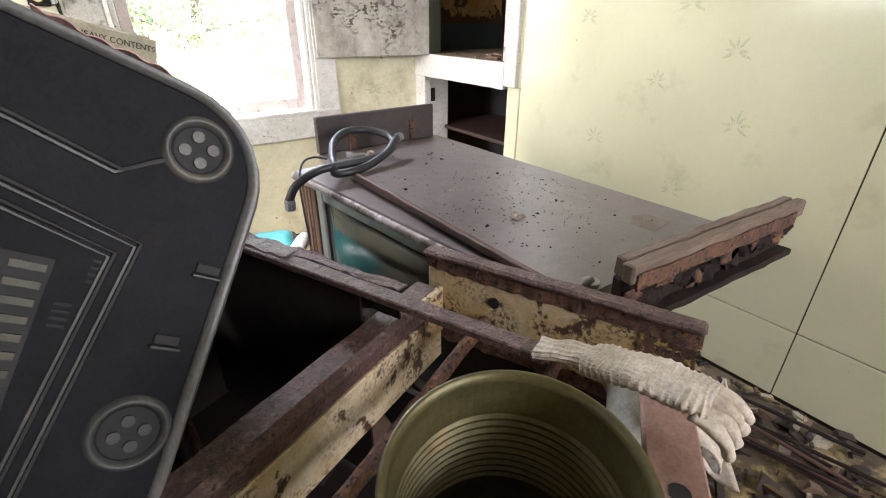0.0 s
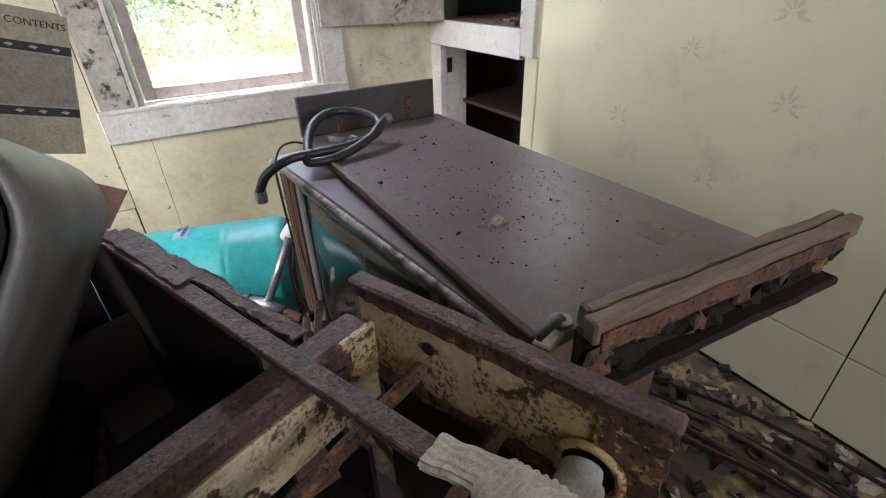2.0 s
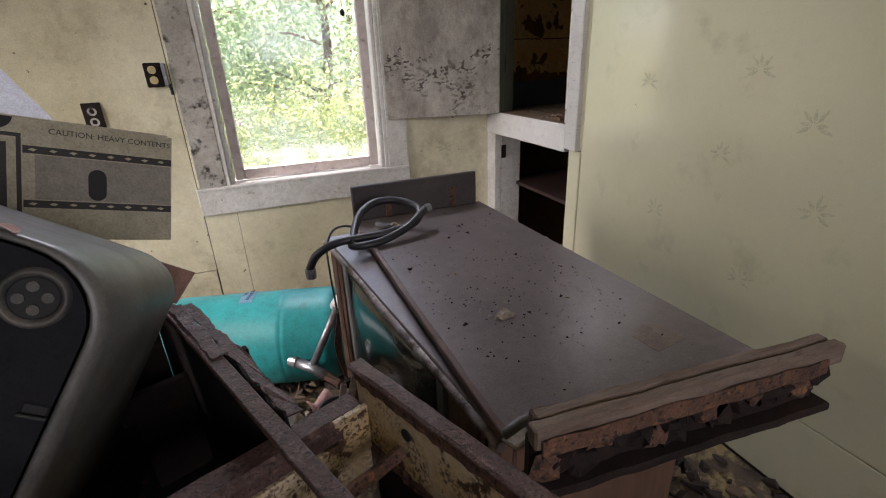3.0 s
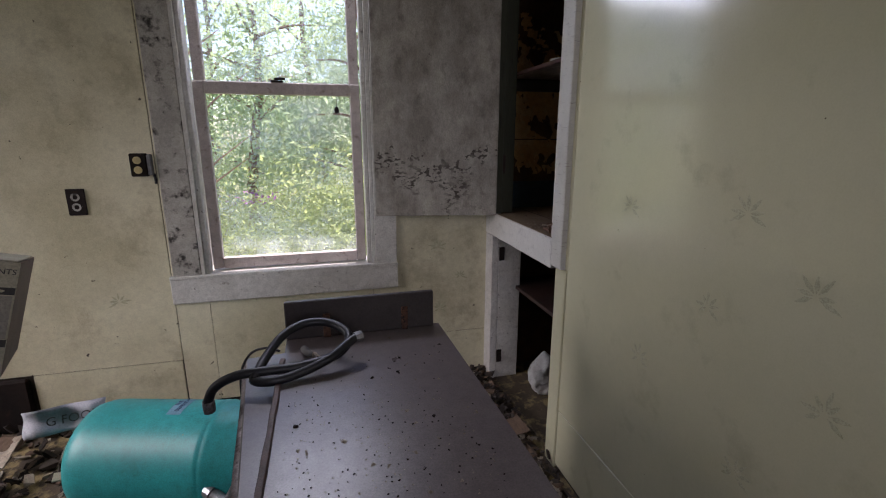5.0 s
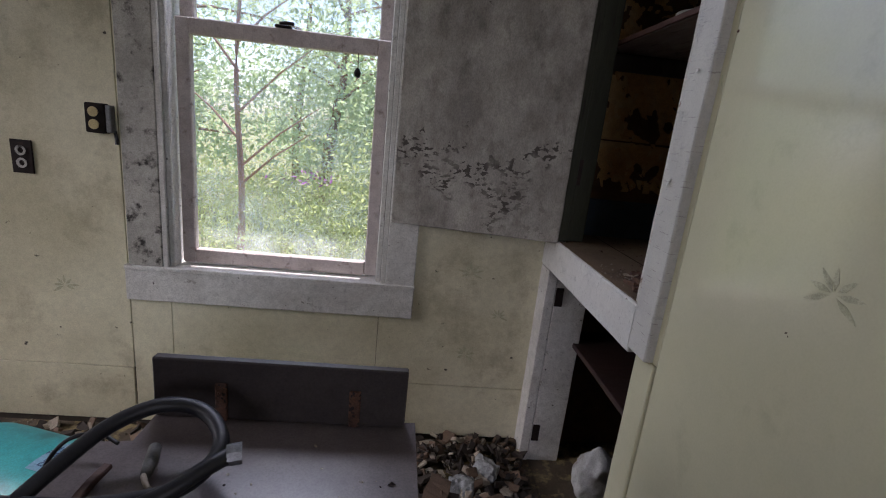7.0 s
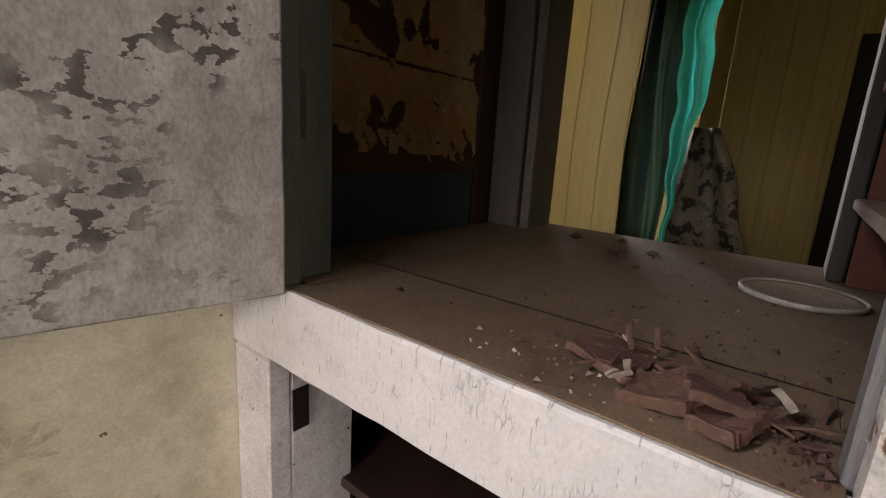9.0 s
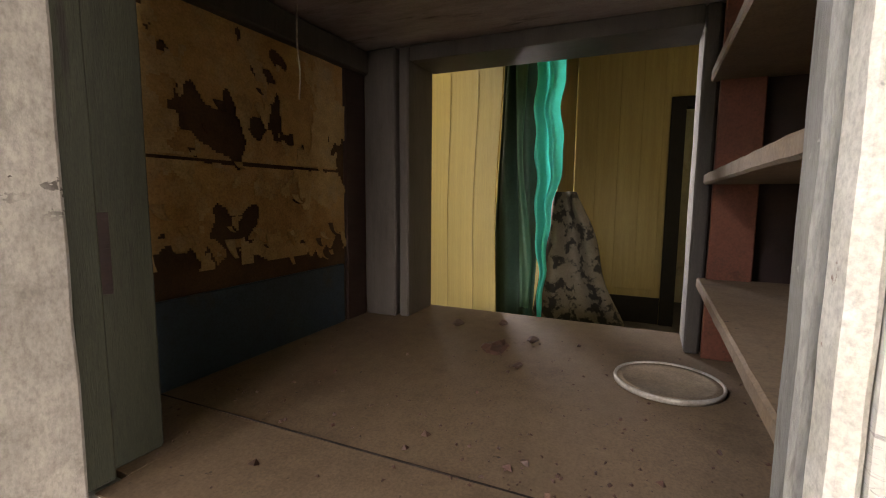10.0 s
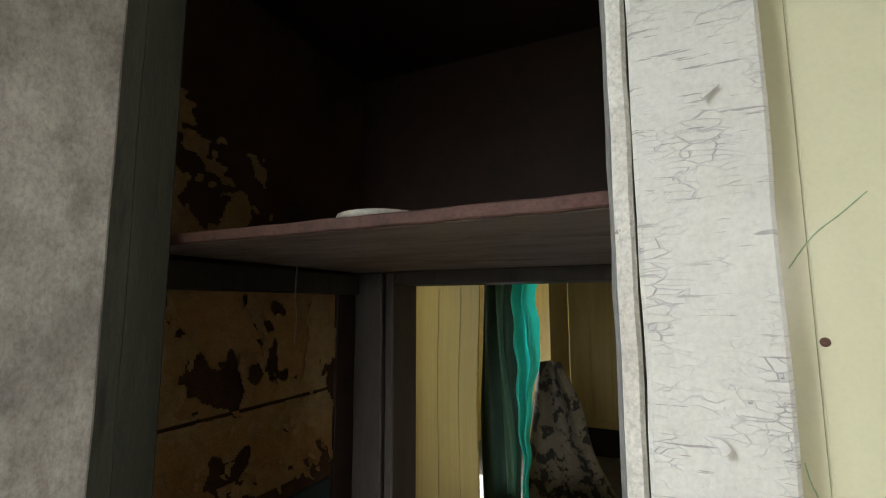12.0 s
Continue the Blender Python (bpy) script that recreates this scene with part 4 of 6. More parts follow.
part("plinth", board(-0.01, TW + 0.01, -0.05, TD, 0.0, 0.06, 0.006, 6, 0.001), M_TVSIDE, tv)
part("lower_rail", board(0.075, TW - 0.075, -0.002, 0.03, 0.06, 0.12, 0.006, 6, 0.001), M_TVSIDE, tv)
part("top_moulding", tube([(x, -0.012 + 0.002 * math.sin(x * 9), TH - 0.012) for x in np.linspace(-0.02, TW + 0.02, 20)], 0.012, 10), M_MOLDING, tv, "worn silvery edge moulding", True)
part("top_ledge", box(-0.02, TW + 0.02, -0.012, TD, TH - 0.02, TH + 0.005, 0.003), M_TVWOOD, tv)


def tube_face(u, v):
    bulge = (1 - (2 * u - 1) ** 4) * (1 - (2 * v - 1) ** 4)
    return (0.12 + 0.62 * u, 0.022 - 0.035 * bulge, 0.15 + 0.48 * v)


part("screen", sheet(tube_face, 28, 24, 0.004), M_SCREEN, tv, "dark glass picture tube", True)
for x0, x1, z0, z1 in ((0.076, 0.118, 0.12, 0.68), (0.742, 0.784, 0.12, 0.68), (0.118, 0.742, 0.121, 0.152), (0.118, 0.742, 0.630, 0.679)):
    part("screen_mask", box(x0, x1, 0.006, 0.029, z0, z1, 0.006), M_MASK, tv, "grey screen surround")
for k in range(5):
    part("speaker_slat", box(0.80, 0.905, 0.004, 0.029, 0.14 + 0.105 * k, 0.235 + 0.105 * k, 0.004), M_TVSIDE, tv)

# the loose board that lies on it
lid = thing("laminate_top_board", pose(0.571, 1.515, 0.7055), "brown laminate board with upstand, dusty and gritty", "board")
part("board", plate_with_outline([(0, 0), (0.497, 0.016), (0.525, -1.11), (0.008, -1.11)], 0.0, 0.021), M_TVWOOD, lid)
part("edge_strip", board(-0.008, 0.006, -1.10, -0.14, 0.012, 0.030, 0.002, 24, 0.003), M_STRIPWOOD, lid, "loose brown edge strip")
part("upstand", box(0.0, 0.475, -0.004, 0.016, 0.0215, 0.145, 0.003), M_UPSTAND, lid, "dark upright end board")
for x in (0.115, 0.365):
    part("bracket", rough_up(box(x, x + 0.022, -0.012, -0.0045, 0.022, 0.100, 0.002), 0.002, 30), M_RUST, lid, "rusty bracket")
part("patch", rough_up(plate_with_outline([(0.36, -1.03), (0.44, -1.02), (0.435, -0.96), (0.40, -0.945), (0.355, -0.97)], 0.0212, 0.0216), 0.0, 10), M_PATCH, lid, "pale worn patch")


def grit(name, n, place, size, mats, seed, label, category):
    """Loose crumbs as one thing nobody could count."""
    rng = random.Random(seed)
    bm = bmesh.new()
    for _ in range(n):
        x, y, z = place(rng)
        s = size * rng.uniform(0.4, 1.3) * (2.2 if rng.random() < 0.06 else 1)
        m = Matrix.Translation((x, y, z + s * 0.25)) @ Euler((rng.uniform(-0.6, 0.6), rng.uniform(-0.6, 0.6), rng.uniform(0, 6))).to_matrix().to_4x4() @ Matrix.Diagonal((s, s * rng.uniform(0.4, 1), s * 0.45, 1))
        vs = [bm.verts.new(m @ Vector(v)) for v in ((-0.6, -0.4, -0.5), (0.6, -0.5, -0.5), (0.4, 0.6, -0.5), (-0.5, 0.5, -0.5), (0.1, 0.0, 0.7))]
        for q in ((3, 2, 1, 0), (0, 1, 4), (1, 2, 4), (2, 3, 4), (3, 0, 4)):
            bm.faces.new([vs[i] for i in q])
    return solid(name, bm, mats, label, category, kind="stuff")


def on_lid(rng):
    y = rng.triangular(0.43, 1.48, 0.85)
    return (rng.uniform(0.60, 1.03), y, 0.7265)


grit("crumbs", 380, on_lid, 0.004, M_CRUMB, 3, "pale crumbs and plaster grit on the board", "grit")
grit("dark_crumbs", 240, on_lid, 0.0042, M_BLACKIRON, 5, "dark droppings and grit on the board", "grit")
clump = bmesh.new()
bmesh.ops.create_icosphere(clump, subdivisions=3, radius=0.016)
bmesh.ops.scale(clump, vec=(1.4, 0.9, 0.5), verts=clump.verts[:])
rough_up(clump, 0.009, 90)
solid("plaster_clump", clump, M_CRUMB, "small crumbly lump of plaster dust", "plaster", matrix=pose(0.735, 0.72, 0.7275))

# ---- hose and cable on the board ----
hose = thing("rubber_hose", Matrix(), "coiled black rubber hose with brass-ended fitting", "hose")
HZ = 0.741
path = smooth_line([(0.382, 1.299, 0.668), (0.408, 1.287, 0.715), (0.468, 1.264, 0.752), (0.541, 1.261, 0.757), (0.622, 1.265, 0.757), (0.716, 1.289, 0.765), (0.754, 1.326, 0.785), (0.75, 1.37, 0.8), (0.702, 1.415, 0.812), (0.635, 1.418, 0.815), (0.576, 1.38, 0.8), (0.539, 1.321, 0.775), (0.519, 1.263, 0.757), (0.511, 1.247, 0.741), (0.557, 1.233, 0.741), (0.619, 1.248, 0.745), (0.7, 1.275, 0.765), (0.75, 1.312, 0.785), (0.778, 1.335, 0.792)], 6)
part("tube", tube(path, 0.0125, 12), M_RUBBER, hose, "", True)
part("fitting", lathe([(0, -0.022), (0.015, -0.022), (0.0165, -0.010), (0.0165, 0.008), (0.0135, 0.012), (0, 0.012)], 8), M_STEEL, hose, "dull metal end fitting", False, Matrix.Translation((0.384, 1.300, 0.660)))
part("fitting", lathe([(0, -0.012), (0.0155, -0.012), (0.0165, -0.004), (0.0165, 0.010), (0, 0.010)], 8), M_STEEL, hose, "rusty end fitting", False, pose(0.784, 1.338, 0.792, 0, 90, 20))
clip = part("nozzle", tube([(0.628, 1.405, 0.742), (0.640, 1.370, 0.744), (0.652, 1.335, 0.752)], [0.010, 0.011, 0.008], 10), M_MASK, hose, "grey plastic nozzle", True)
part("tie", tube(smooth_line([(0.655, 1.330, 0.735), (0.660, 1.315, 0.766), (0.672, 1.300, 0.762), (0.69, 1.298, 0.738)], 5), 0.004, 6), M_CLOTH, hose, "knotted cloth tie", True)
cable = solid("power_cable", tube(smooth_line([(0.560, 1.420, 0.735), (0.520, 1.430, 0.745), (0.478, 1.415, 0.738), (0.452, 1.395, 0.690), (0.449, 1.385, 0.60), (0.452, 1.380, 0.45), (0.430, 1.37, 0.33), (0.448, 1.36, 0.22), (0.455, 1.36, 0.19)], 8), 0.0035, 6), M_RUBBER, "thin black cable hanging off the television", "cable", smooth=True)
part("plug", box(-0.012, 0.012, -0.01, 0.01, -0.025, 0.01, 0.004), M_RUBBER, cable, "", False, Matrix.Translation((0.455, 1.36, 0.18)))

# ---- bottle opener like latch by the rail ----
latch = thing("iron_latch", pose(0.600, 0.412, 0.7265, 0, 0, 25) @ Matrix.Scale(1.25, 4), "small corroded iron latch lying on the board", "latch")
part("base", rough_up(box(-0.03, 0.03, -0.012, 0.012, 0.0, 0.006, 0.002), 0.0015, 60), M_CRUMB, latch)
part("lever", tube([(-0.035, 0.004, 0.020), (-0.01, 0.0, 0.022), (0.012, -0.002, 0.016)], [0.006, 0.007, 0.005], 8), M_MASK, latch, "", True)
part("eye", lathe([(0.006, 0.006), (0.013, 0.006), (0.013, 0.012), (0.006, 0.012), (0.006, 0.006)], 16), M_STEEL, latch, "", False, Matrix.Translation((0.015, -0.002, 0)))

# ---- timber rail across the set ----
ang = math.degrees(math.atan2(0.281 - 0.318, 1.056 - 0.555))
rail = thing("timber_rail", pose(0.550, 0.318, 0.7265, 0, 0, ang), "broken weathered timber rail with crusted underside", "timber")
part("cap", board(0.0, 0.505, -0.012, 0.0085, 0.082, 0.114, 0.003, 30, 0.003), M_BARWOOD, rail, "grey-brown split cap")
part("cap", board(0.012, 0.500, 0.0105, 0.030, 0.082, 0.112, 0.003, 30, 0.003, 4), M_BARWOOD, rail, "grey-brown split cap")
part("slip", board(0.006, 0.47, -0.016, -0.0125, 0.074, 0.100, 0.001, 30, 0.004, 8), M_RUST, rail)
# Web and foot are near black: shade under the cap put into colour.
part("web", board(0.004, 0.49, 0.004, 0.024, 0.014, 0.082, 0.004, 22, 0.005, 3), M_BLACKIRON, rail, "crusted web, its shade in the colour")
part("foot", board(0.0, 0.50, -0.018, 0.028, 0.0, 0.014, 0.003, 24, 0.003, 5), M_BLACKIRON, rail)
rng = random.Random(4)
for i in range(17):
    lump = bmesh.new()
    bmesh.ops.create_icosphere(lump, subdivisions=2, radius=0.019)
    bmesh.ops.scale(lump, vec=(1.2, 0.45, 1.1), verts=lump.verts[:])
    rough_up(lump, 0.014, 70, i)
    part("crust", lump, M_BLACKIRON if i % 3 else M_RUST, rail, "", False, pose(0.02 + i * 0.028, 0.0, 0.048 + rng.uniform(-0.018, 0.022), 0, rng.uniform(-30, 30), 0))

# ---- rusted range ----
STOVE = pose(0.083, 0.915, 0, 0, 0, math.degrees(math.atan2(-0.923, 0.385)))
stove = thing("rusted_range", STOVE, "collapsed rusty enamelled kitchen range, open on top", "stove")
# local: x along the long rim towards the viewer, y towards the television
part("long_rim", board(-0.24, 0.690, -0.014, 0.012, 0.798, 0.810, 0.002, 34, 0.0008), M_RIM, stove, "narrow rusty rim")
# Near black: the shade on the range's side is in its colour.
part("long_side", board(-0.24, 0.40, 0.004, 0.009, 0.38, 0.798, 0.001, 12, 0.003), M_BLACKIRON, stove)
torn = random.Random(8)
edge = [(0.0 + 0.46 * k / 46, 0.020 + 0.004 * torn.random()) for k in range(47)]
outer = [(x, 0.042 + 0.003 * math.sin(x * 30) + torn.uniform(-0.002, 0.002)) for x, _ in reversed(edge)]
part("torn_edge", rough_up(plate_with_outline(edge + outer, 0.800, 0.803), 0.0045, 22), M_RIM, stove, "torn curled sheet edge")
part("torn_edge", rough_up(board(0.01, 0.46, 0.018, 0.023, 0.755, 0.799, 0.001, 40, 0.004), 0.006, 35), M_BLACKIRON, stove, "dark torn sheet edge")
part("torn_edge", rough_up(board(0.02, 0.26, -0.006, 0.018, 0.8115, 0.814, 0.001, 40, 0.003), 0.004, 45), M_RIM, stove, "flaking rust scale")
panel = part("panel", board(0.425, 0.840, 0.150, 0.164, 0.640, 0.796, 0.004, 16, 0.0012), M_ENAMEL, stove, "chipped cream enamel panel")
part("panel_lip", board(0.422, 0.843, 0.140, 0.168, 0.797, 0.808, 0.004, 24, 0.002), M_RIM, stove)
part("rust_band", rough_up(board(0.424, 0.842, 0.1475, 0.1495, 0.772, 0.7965, 0.0005, 60, 0.0), 0.004, 55), M_RUST, stove, "dark rust band under the lip")
part("rust_end", rough_up(board(0.770, 0.842, 0.1470, 0.1492, 0.642, 0.771, 0.0005, 30, 0.0), 0.005, 45), M_FLAKED, stove, "flaking rusted end")
part("rust_band", rough_up(board(0.426, 0.80, 0.1472, 0.1492, 0.640, 0.664, 0.0005, 60, 0.0), 0.005, 48), M_RUST, stove, "dark rust along the lower edge")
part("bolt_hole", lathe([(0, 0), (0.010, 0), (0.010, 0.004), (0, 0.004)], 12), M_BLACK, panel, "", False, pose(0.552, 0.1515, 0.742, 90, 0, 0))
part("bolt_hole", lathe([(0, 0), (0.006, 0), (0.006, 0.004), (0, 0.004)], 12), M_BLACK, panel, "", False, pose(0.79, 0.1515, 0.72, 90, 0, 0))
part("cross_beam", board(0.402, 0.458, -0.46, 0.148, 0.700, 0.744, 0.010, 16, 0.002), M_RIM, stove, "heavy rusty cross beam")
part("beam_wall", board(0.446, 0.456, -0.46, 0.146, 0.600, 0.700, 0.002, 16, 0.0015), M_ENAMEL, stove)
part("bracket_plate", box(0.449, 0.4585, 0.088, 0.147, 0.655, 0.744, 0.001), M_ENAMEL, stove, "whitish bracket plate")
for x, z in ((0.540, 0.705), (0.665, 0.672)):
    part("divider", rough_up(tube([(x, 0.146 - 0.55 * k / 30, z - 0.0015 * k) for k in range(31)], 0.0105, 10), 0.002, 60), M_RUST, stove, "rusty divider rod")
# Near-black plates put the shade inside the open range into colour.
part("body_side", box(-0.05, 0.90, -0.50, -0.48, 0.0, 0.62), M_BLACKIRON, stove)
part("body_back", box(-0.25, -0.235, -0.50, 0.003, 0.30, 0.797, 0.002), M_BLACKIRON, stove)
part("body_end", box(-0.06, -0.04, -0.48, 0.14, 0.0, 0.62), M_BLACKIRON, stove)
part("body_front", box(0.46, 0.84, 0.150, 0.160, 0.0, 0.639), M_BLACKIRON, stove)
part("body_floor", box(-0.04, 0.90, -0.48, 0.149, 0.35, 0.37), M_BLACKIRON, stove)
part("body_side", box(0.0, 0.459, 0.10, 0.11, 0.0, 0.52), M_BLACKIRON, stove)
part("flue_pipe", tube(smooth_line([(0.768, 0.135, 0.700), (0.775, 0.105, 0.694), (0.790, 0.05, 0.660), (0.80, -0.02, 0.585)], 6), [0.022] * 4 + [0.026] * 15, 18), M_PIPEWHITE, stove, "chalky white pipe", True)
part("flue_ring", lathe([(0.030, 0.0), (0.040, 0.0), (0.042, 0.006), (0.036, 0.010), (0.030, 0.006)], 24), M_ENAMEL, stove, "", True, pose(0.772, 0.148, 0.690, 90, 0, 0))
part("flue_hole", lathe([(0, 0), (0.031, 0), (0.031, 0.003), (0, 0.003)], 24), M_BLACK, stove, "", False, pose(0.772, 0.1495, 0.690, 90, 0, 0))
tag = part("loose_tag", rough_up(box(-0.045, 0.045, -0.0015, 0.0015, -0.032, 0.040, 0.001), 0.003, 30), M_REDPLATE, stove, "bent rusty tab", False, pose(-0.040, 0.010, 0.845, -50, 20, 40))
for i in range(14):
    f = bmesh.new()
    s = rng.uniform(0.02, 0.05)
    plate_with_outline([(-s, -s * 0.6), (s * rng.uniform(0.3, 1), -s * 0.8), (s, s * 0.5), (-s * 0.2, s)], -0.001, 0.001, f)
    part("scrap", rough_up(f, 0.006, 40, i), (M_LITTER_DARK, M_CARDBROWN, M_LITTER, M_BLACKIRON, M_RUST)[i % 5], stove, "", False, pose(rng.uniform(0.0, 0.85), rng.uniform(-0.42, 0.08), 0.385 + rng.uniform(0, 0.05), rng.uniform(-50, 50), rng.uniform(-50, 50), rng.uniform(0, 360)))

# ---- work glove over the rim's end ----
glove = thing("work_glove", Matrix.Translation((0.011, -0.026, -0.004)), "dirty white cotton work glove with ribbed cuff", "glove")


def flat_sleeve(line, widths, thick, ribs=0, sides=28, rows=0.0):
    bm = bmesh.new()
    pts = smooth_line(line, 16 if rows else 8)
    rings = []
    for i, p in enumerate(pts):
        d = (pts[min(i + 1, len(pts) - 1)] - pts[max(i - 1, 0)]).normalized()
        side = d.cross(Vector((0, 0, 1))).normalized()
        top = side.cross(d)
        k = i / (len(pts) - 1) * (len(widths) - 1)
        w = widths[int(k)] + (widths[min(int(k) + 1, len(widths) - 1)] - widths[int(k)]) * (k - int(k))
        ring = []
        for s in range(sides):
            a = 2 * math.pi * s / sides
            rib = 1 + (0.10 * (s % 2) if i < ribs else 0.0) + rows * (i % 3 == 1)
            ring.append(bm.verts.new(p + side * math.cos(a) * w * rib + top * math.sin(a) * thick * rib))
        rings.append(ring)
    for lo, hi in zip(rings, rings[1:]):
        for s in range(sides):
            bm.faces.new((lo[s], lo[(s + 1) % sides], hi[(s + 1) % sides], hi[s]))
    bm.faces.new(rings[0][::-1]), bm.faces.new(rings[-1])
    return rough_up(bm, 0.004, 45)


part("cuff", flat_sleeve([(0.333, 0.316, 0.815), (0.345, 0.288, 0.820), (0.357, 0.258, 0.825)], [0.018, 0.017, 0.019], 0.008, 99), M_CLOTH, glove, "ribbed knit cuff")
part("palm", flat_sleeve([(0.355, 0.262, 0.824), (0.362, 0.225, 0.834), (0.370, 0.180, 0.842), (0.378, 0.145, 0.842)], [0.024, 0.028, 0.030, 0.026], 0.012, 0, 28, 0.07), M_CLOTH, glove, "rows of coarse knit")
for k in range(4):
    b0 = Vector((0.352 + k * 0.016, 0.150 + k * 0.003, 0.838))
    part("finger", flat_sleeve([b0, b0 + Vector((0.010, -0.022, -0.010)), b0 + Vector((0.018 + 0.004 * k, -0.034, -0.034))], [0.0085, 0.009, 0.007], 0.006), M_CLOTH, glove, "", True)
rag = solid("white_rag", sheet(lambda u, v: (0.435 + 0.075 * u, 0.165 - 0.03 * u + 0.020 * math.sin(u * 7 + v * 3) - 0.03 * v, 0.775 - 0.10 * v * (0.4 + u) + 0.008 * math.sin(u * 13)), 24, 20, 0.003), M_CLOTH, "stiff dirty white rag hanging over the range", "rag", smooth=True)
key = thing("keyhole_plate", Matrix.Translation((0.385, 0.138, 0.752)) @ pose(0, 0, 0, 0, 0, 36), "pinkish rusted iron plate with a keyhole", "plate")
part("plate", board(-0.14, 0.075, -0.028, 0.028, 0.0, 0.012, 0.003, 10, 0.0012), M_REDPLATE, key)
part("keyhole", lathe([(0, 0), (0.010, 0), (0.010, 0.0008), (0, 0.0008)], 16), M_BLACK, key, "", False, Matrix.Translation((-0.055, 0.0, 0.0125)))
part("keyhole", box(-0.085, -0.055, -0.004, 0.004, 0.0125, 0.0132), M_BLACK, key)

# ---- big tin can ----
can = thing("tin_can", pose(0.150, 0.142, 0.757, 6, -4, 0), "large empty ribbed tin can, olive and rusty inside", "can")
ribs = []
for k in range(11):
    z = 0.040 + k * 0.0085
    ribs += [(0.0765, z), (0.0765, z + 0.0022), (0.0738, z + 0.0042), (0.0738, z + 0.0064)]
part("wall", lathe([(0.0, 0.002), (0.074, 0.002), (0.0775, 0.0), (0.0765, 0.008)] + ribs + [(0.0765, 0.150), (0.0765, 0.160), (0.0740, 0.160), (0.0740, 0.150)]
                   + [(r - 0.0025, z) for r, z in reversed(ribs)] + [(0.0735, 0.008), (0.0, 0.008)], 72), M_TIN, can)
part("rim", lathe([(0.0738, 0.160), (0.0785, 0.160), (0.0792, 0.164), (0.0780, 0.168), (0.0750, 0.168), (0.0738, 0.160)], 72), M_TIN, can, "dull rolled rim", True)
for i, (x, y, a) in enumerate(((0.075, 0.19, 30), (0.22, 0.235, 140))):
    solid("paper_scrap", sheet(lambda u, v: (0.07 * (u - 0.5), 0.06 * (v - 0.5), 0.02 * math.sin(u * 3) + 0.015 * v), 6, 6, 0.001), M_LITTER, "torn pale paper scrap beside the can", "paper", "paper scraps by the can", smooth=True, matrix=pose(x, y, 0.80, 40, 10, a))

# ---- grey plastic housing ----
A = Vector((-0.845, 0.06, 0.53)).normalized()
B = Vector((-0.50, -0.28, -0.82))
B = (B - A * B.dot(A)).normalized()
N = A.cross(B)
C0 = Vector((0.150, 0.497, 1.050))
housing = thing("appliance_housing", Matrix(((*(A),), (*(B),), (*(-N),))).transposed().to_4x4(), "grey plastic appliance housing with shaded vented face", "housing")
housing.matrix_basis = Matrix.Translation(C0) @ Matrix((A, B, -N)).transposed().to_4x4()
HW, HH, HD = 0.60, 0.46, 0.34


def round_outline(w, h, r, inset=0.0, n=7):
    out = []
    for cx, cy, a0 in ((w - r, r, -90), (w - r, h - r, 0), (r, h - r, 90), (r, r, 180)):
        for k in range(n + 1):
            a = radians(a0 + 90 * k / n)
            out.append((cx + (r - inset) * math.cos(a), cy + (r - inset) * math.sin(a)))
    return out


bm = bmesh.new()
rings = []
for s, inset, flare in ((0.015, 0.006, 0), (0.0, 0.0, 0), (0.03, -0.002, 0.010), (0.12, 0.002, 0.028), (0.25, 0.008, 0.050), (0.37, 0.014, 0.066), (0.45, 0.028, 0.070), (0.50, 0.055, 0.070), (0.515, 0.085, 0.070)):
    rings.append([bm.verts.new((x - flare * (1 - x / HW), y, s)) for x, y in round_outline(HW, HH, 0.085, inset)])
for lo, hi in zip(rings, rings[1:]):
    for i in range(len(lo)):
        bm.faces.new((lo[i], lo[(i + 1) % len(lo)], hi[(i + 1) % len(lo)], hi[i]))
bm.faces.new(rings[-1])
part("shell", bm, M_SHELLPALE, housing, "scuffed pale grey plastic shell", True)
face = part("face", plate_with_outline(round_outline(HW, HH, 0.085, 0.008), 0.010, 0.020), M_SHELLSHADE, housing, "grey underside face, its shade in the colour")
for x, y, r in ((0.061, 0.052, 0.027), (0.040, 0.318, 0.030)):
    ring = part("ring", lathe([(r - 0.005, 0.0), (r - 0.002, -0.007), (r + 0.002, -0.007), (r + 0.005, 0.0)], 32), M_SHELL, face, "", True, Matrix.Translation((x, y, 0.0105)))
    part("boss", lathe([(0, -0.001), (r - 0.006, -0.001), (r - 0.006, 0.0), (0, 0.0)], 24), M_BLACK, ring)
    for a in (20, 110, 200, 290):
        part("screw_hole", lathe([(0, 0), (0.005, 0), (0.0055, -0.003), (0, -0.003)], 10), M_SHELL, ring, "", False, Matrix.Translation((0.012 * math.cos(radians(a)), 0.012 * math.sin(radians(a)), -0.001)))
for x, y in ((0.020, 0.160), (0.035, 0.232)):
    part("slot", box(x - 0.011, x + 0.011, y - 0.006, y + 0.004, 0.0075, 0.0105, 0.001), M_BLACK, face)
    part("slot_lip", box(x - 0.013, x + 0.013, y + 0.0045, y + 0.008, 0.004, 0.0105, 0.001), M_SHELL, face)
for line in ([(0.081, 0.068), (0.112, 0.092), (0.185, 0.078), (0.30, 0.060)], [(0.110, 0.42), (0.080, 0.150), (0.175, 0.127), (0.42, 0.085)], [(0.124, 0.42), (0.096, 0.163), (0.180, 0.142), (0.42, 0.100)]):
    part("groove", tube([(x, y, 0.0092) for x, y in line], 0.0026, 6), M_BLACK, face)
    part("ridge", tube([(x + 0.004, y + 0.004, 0.0092) for x, y in line], 0.0022, 6), M_SHELL, face)
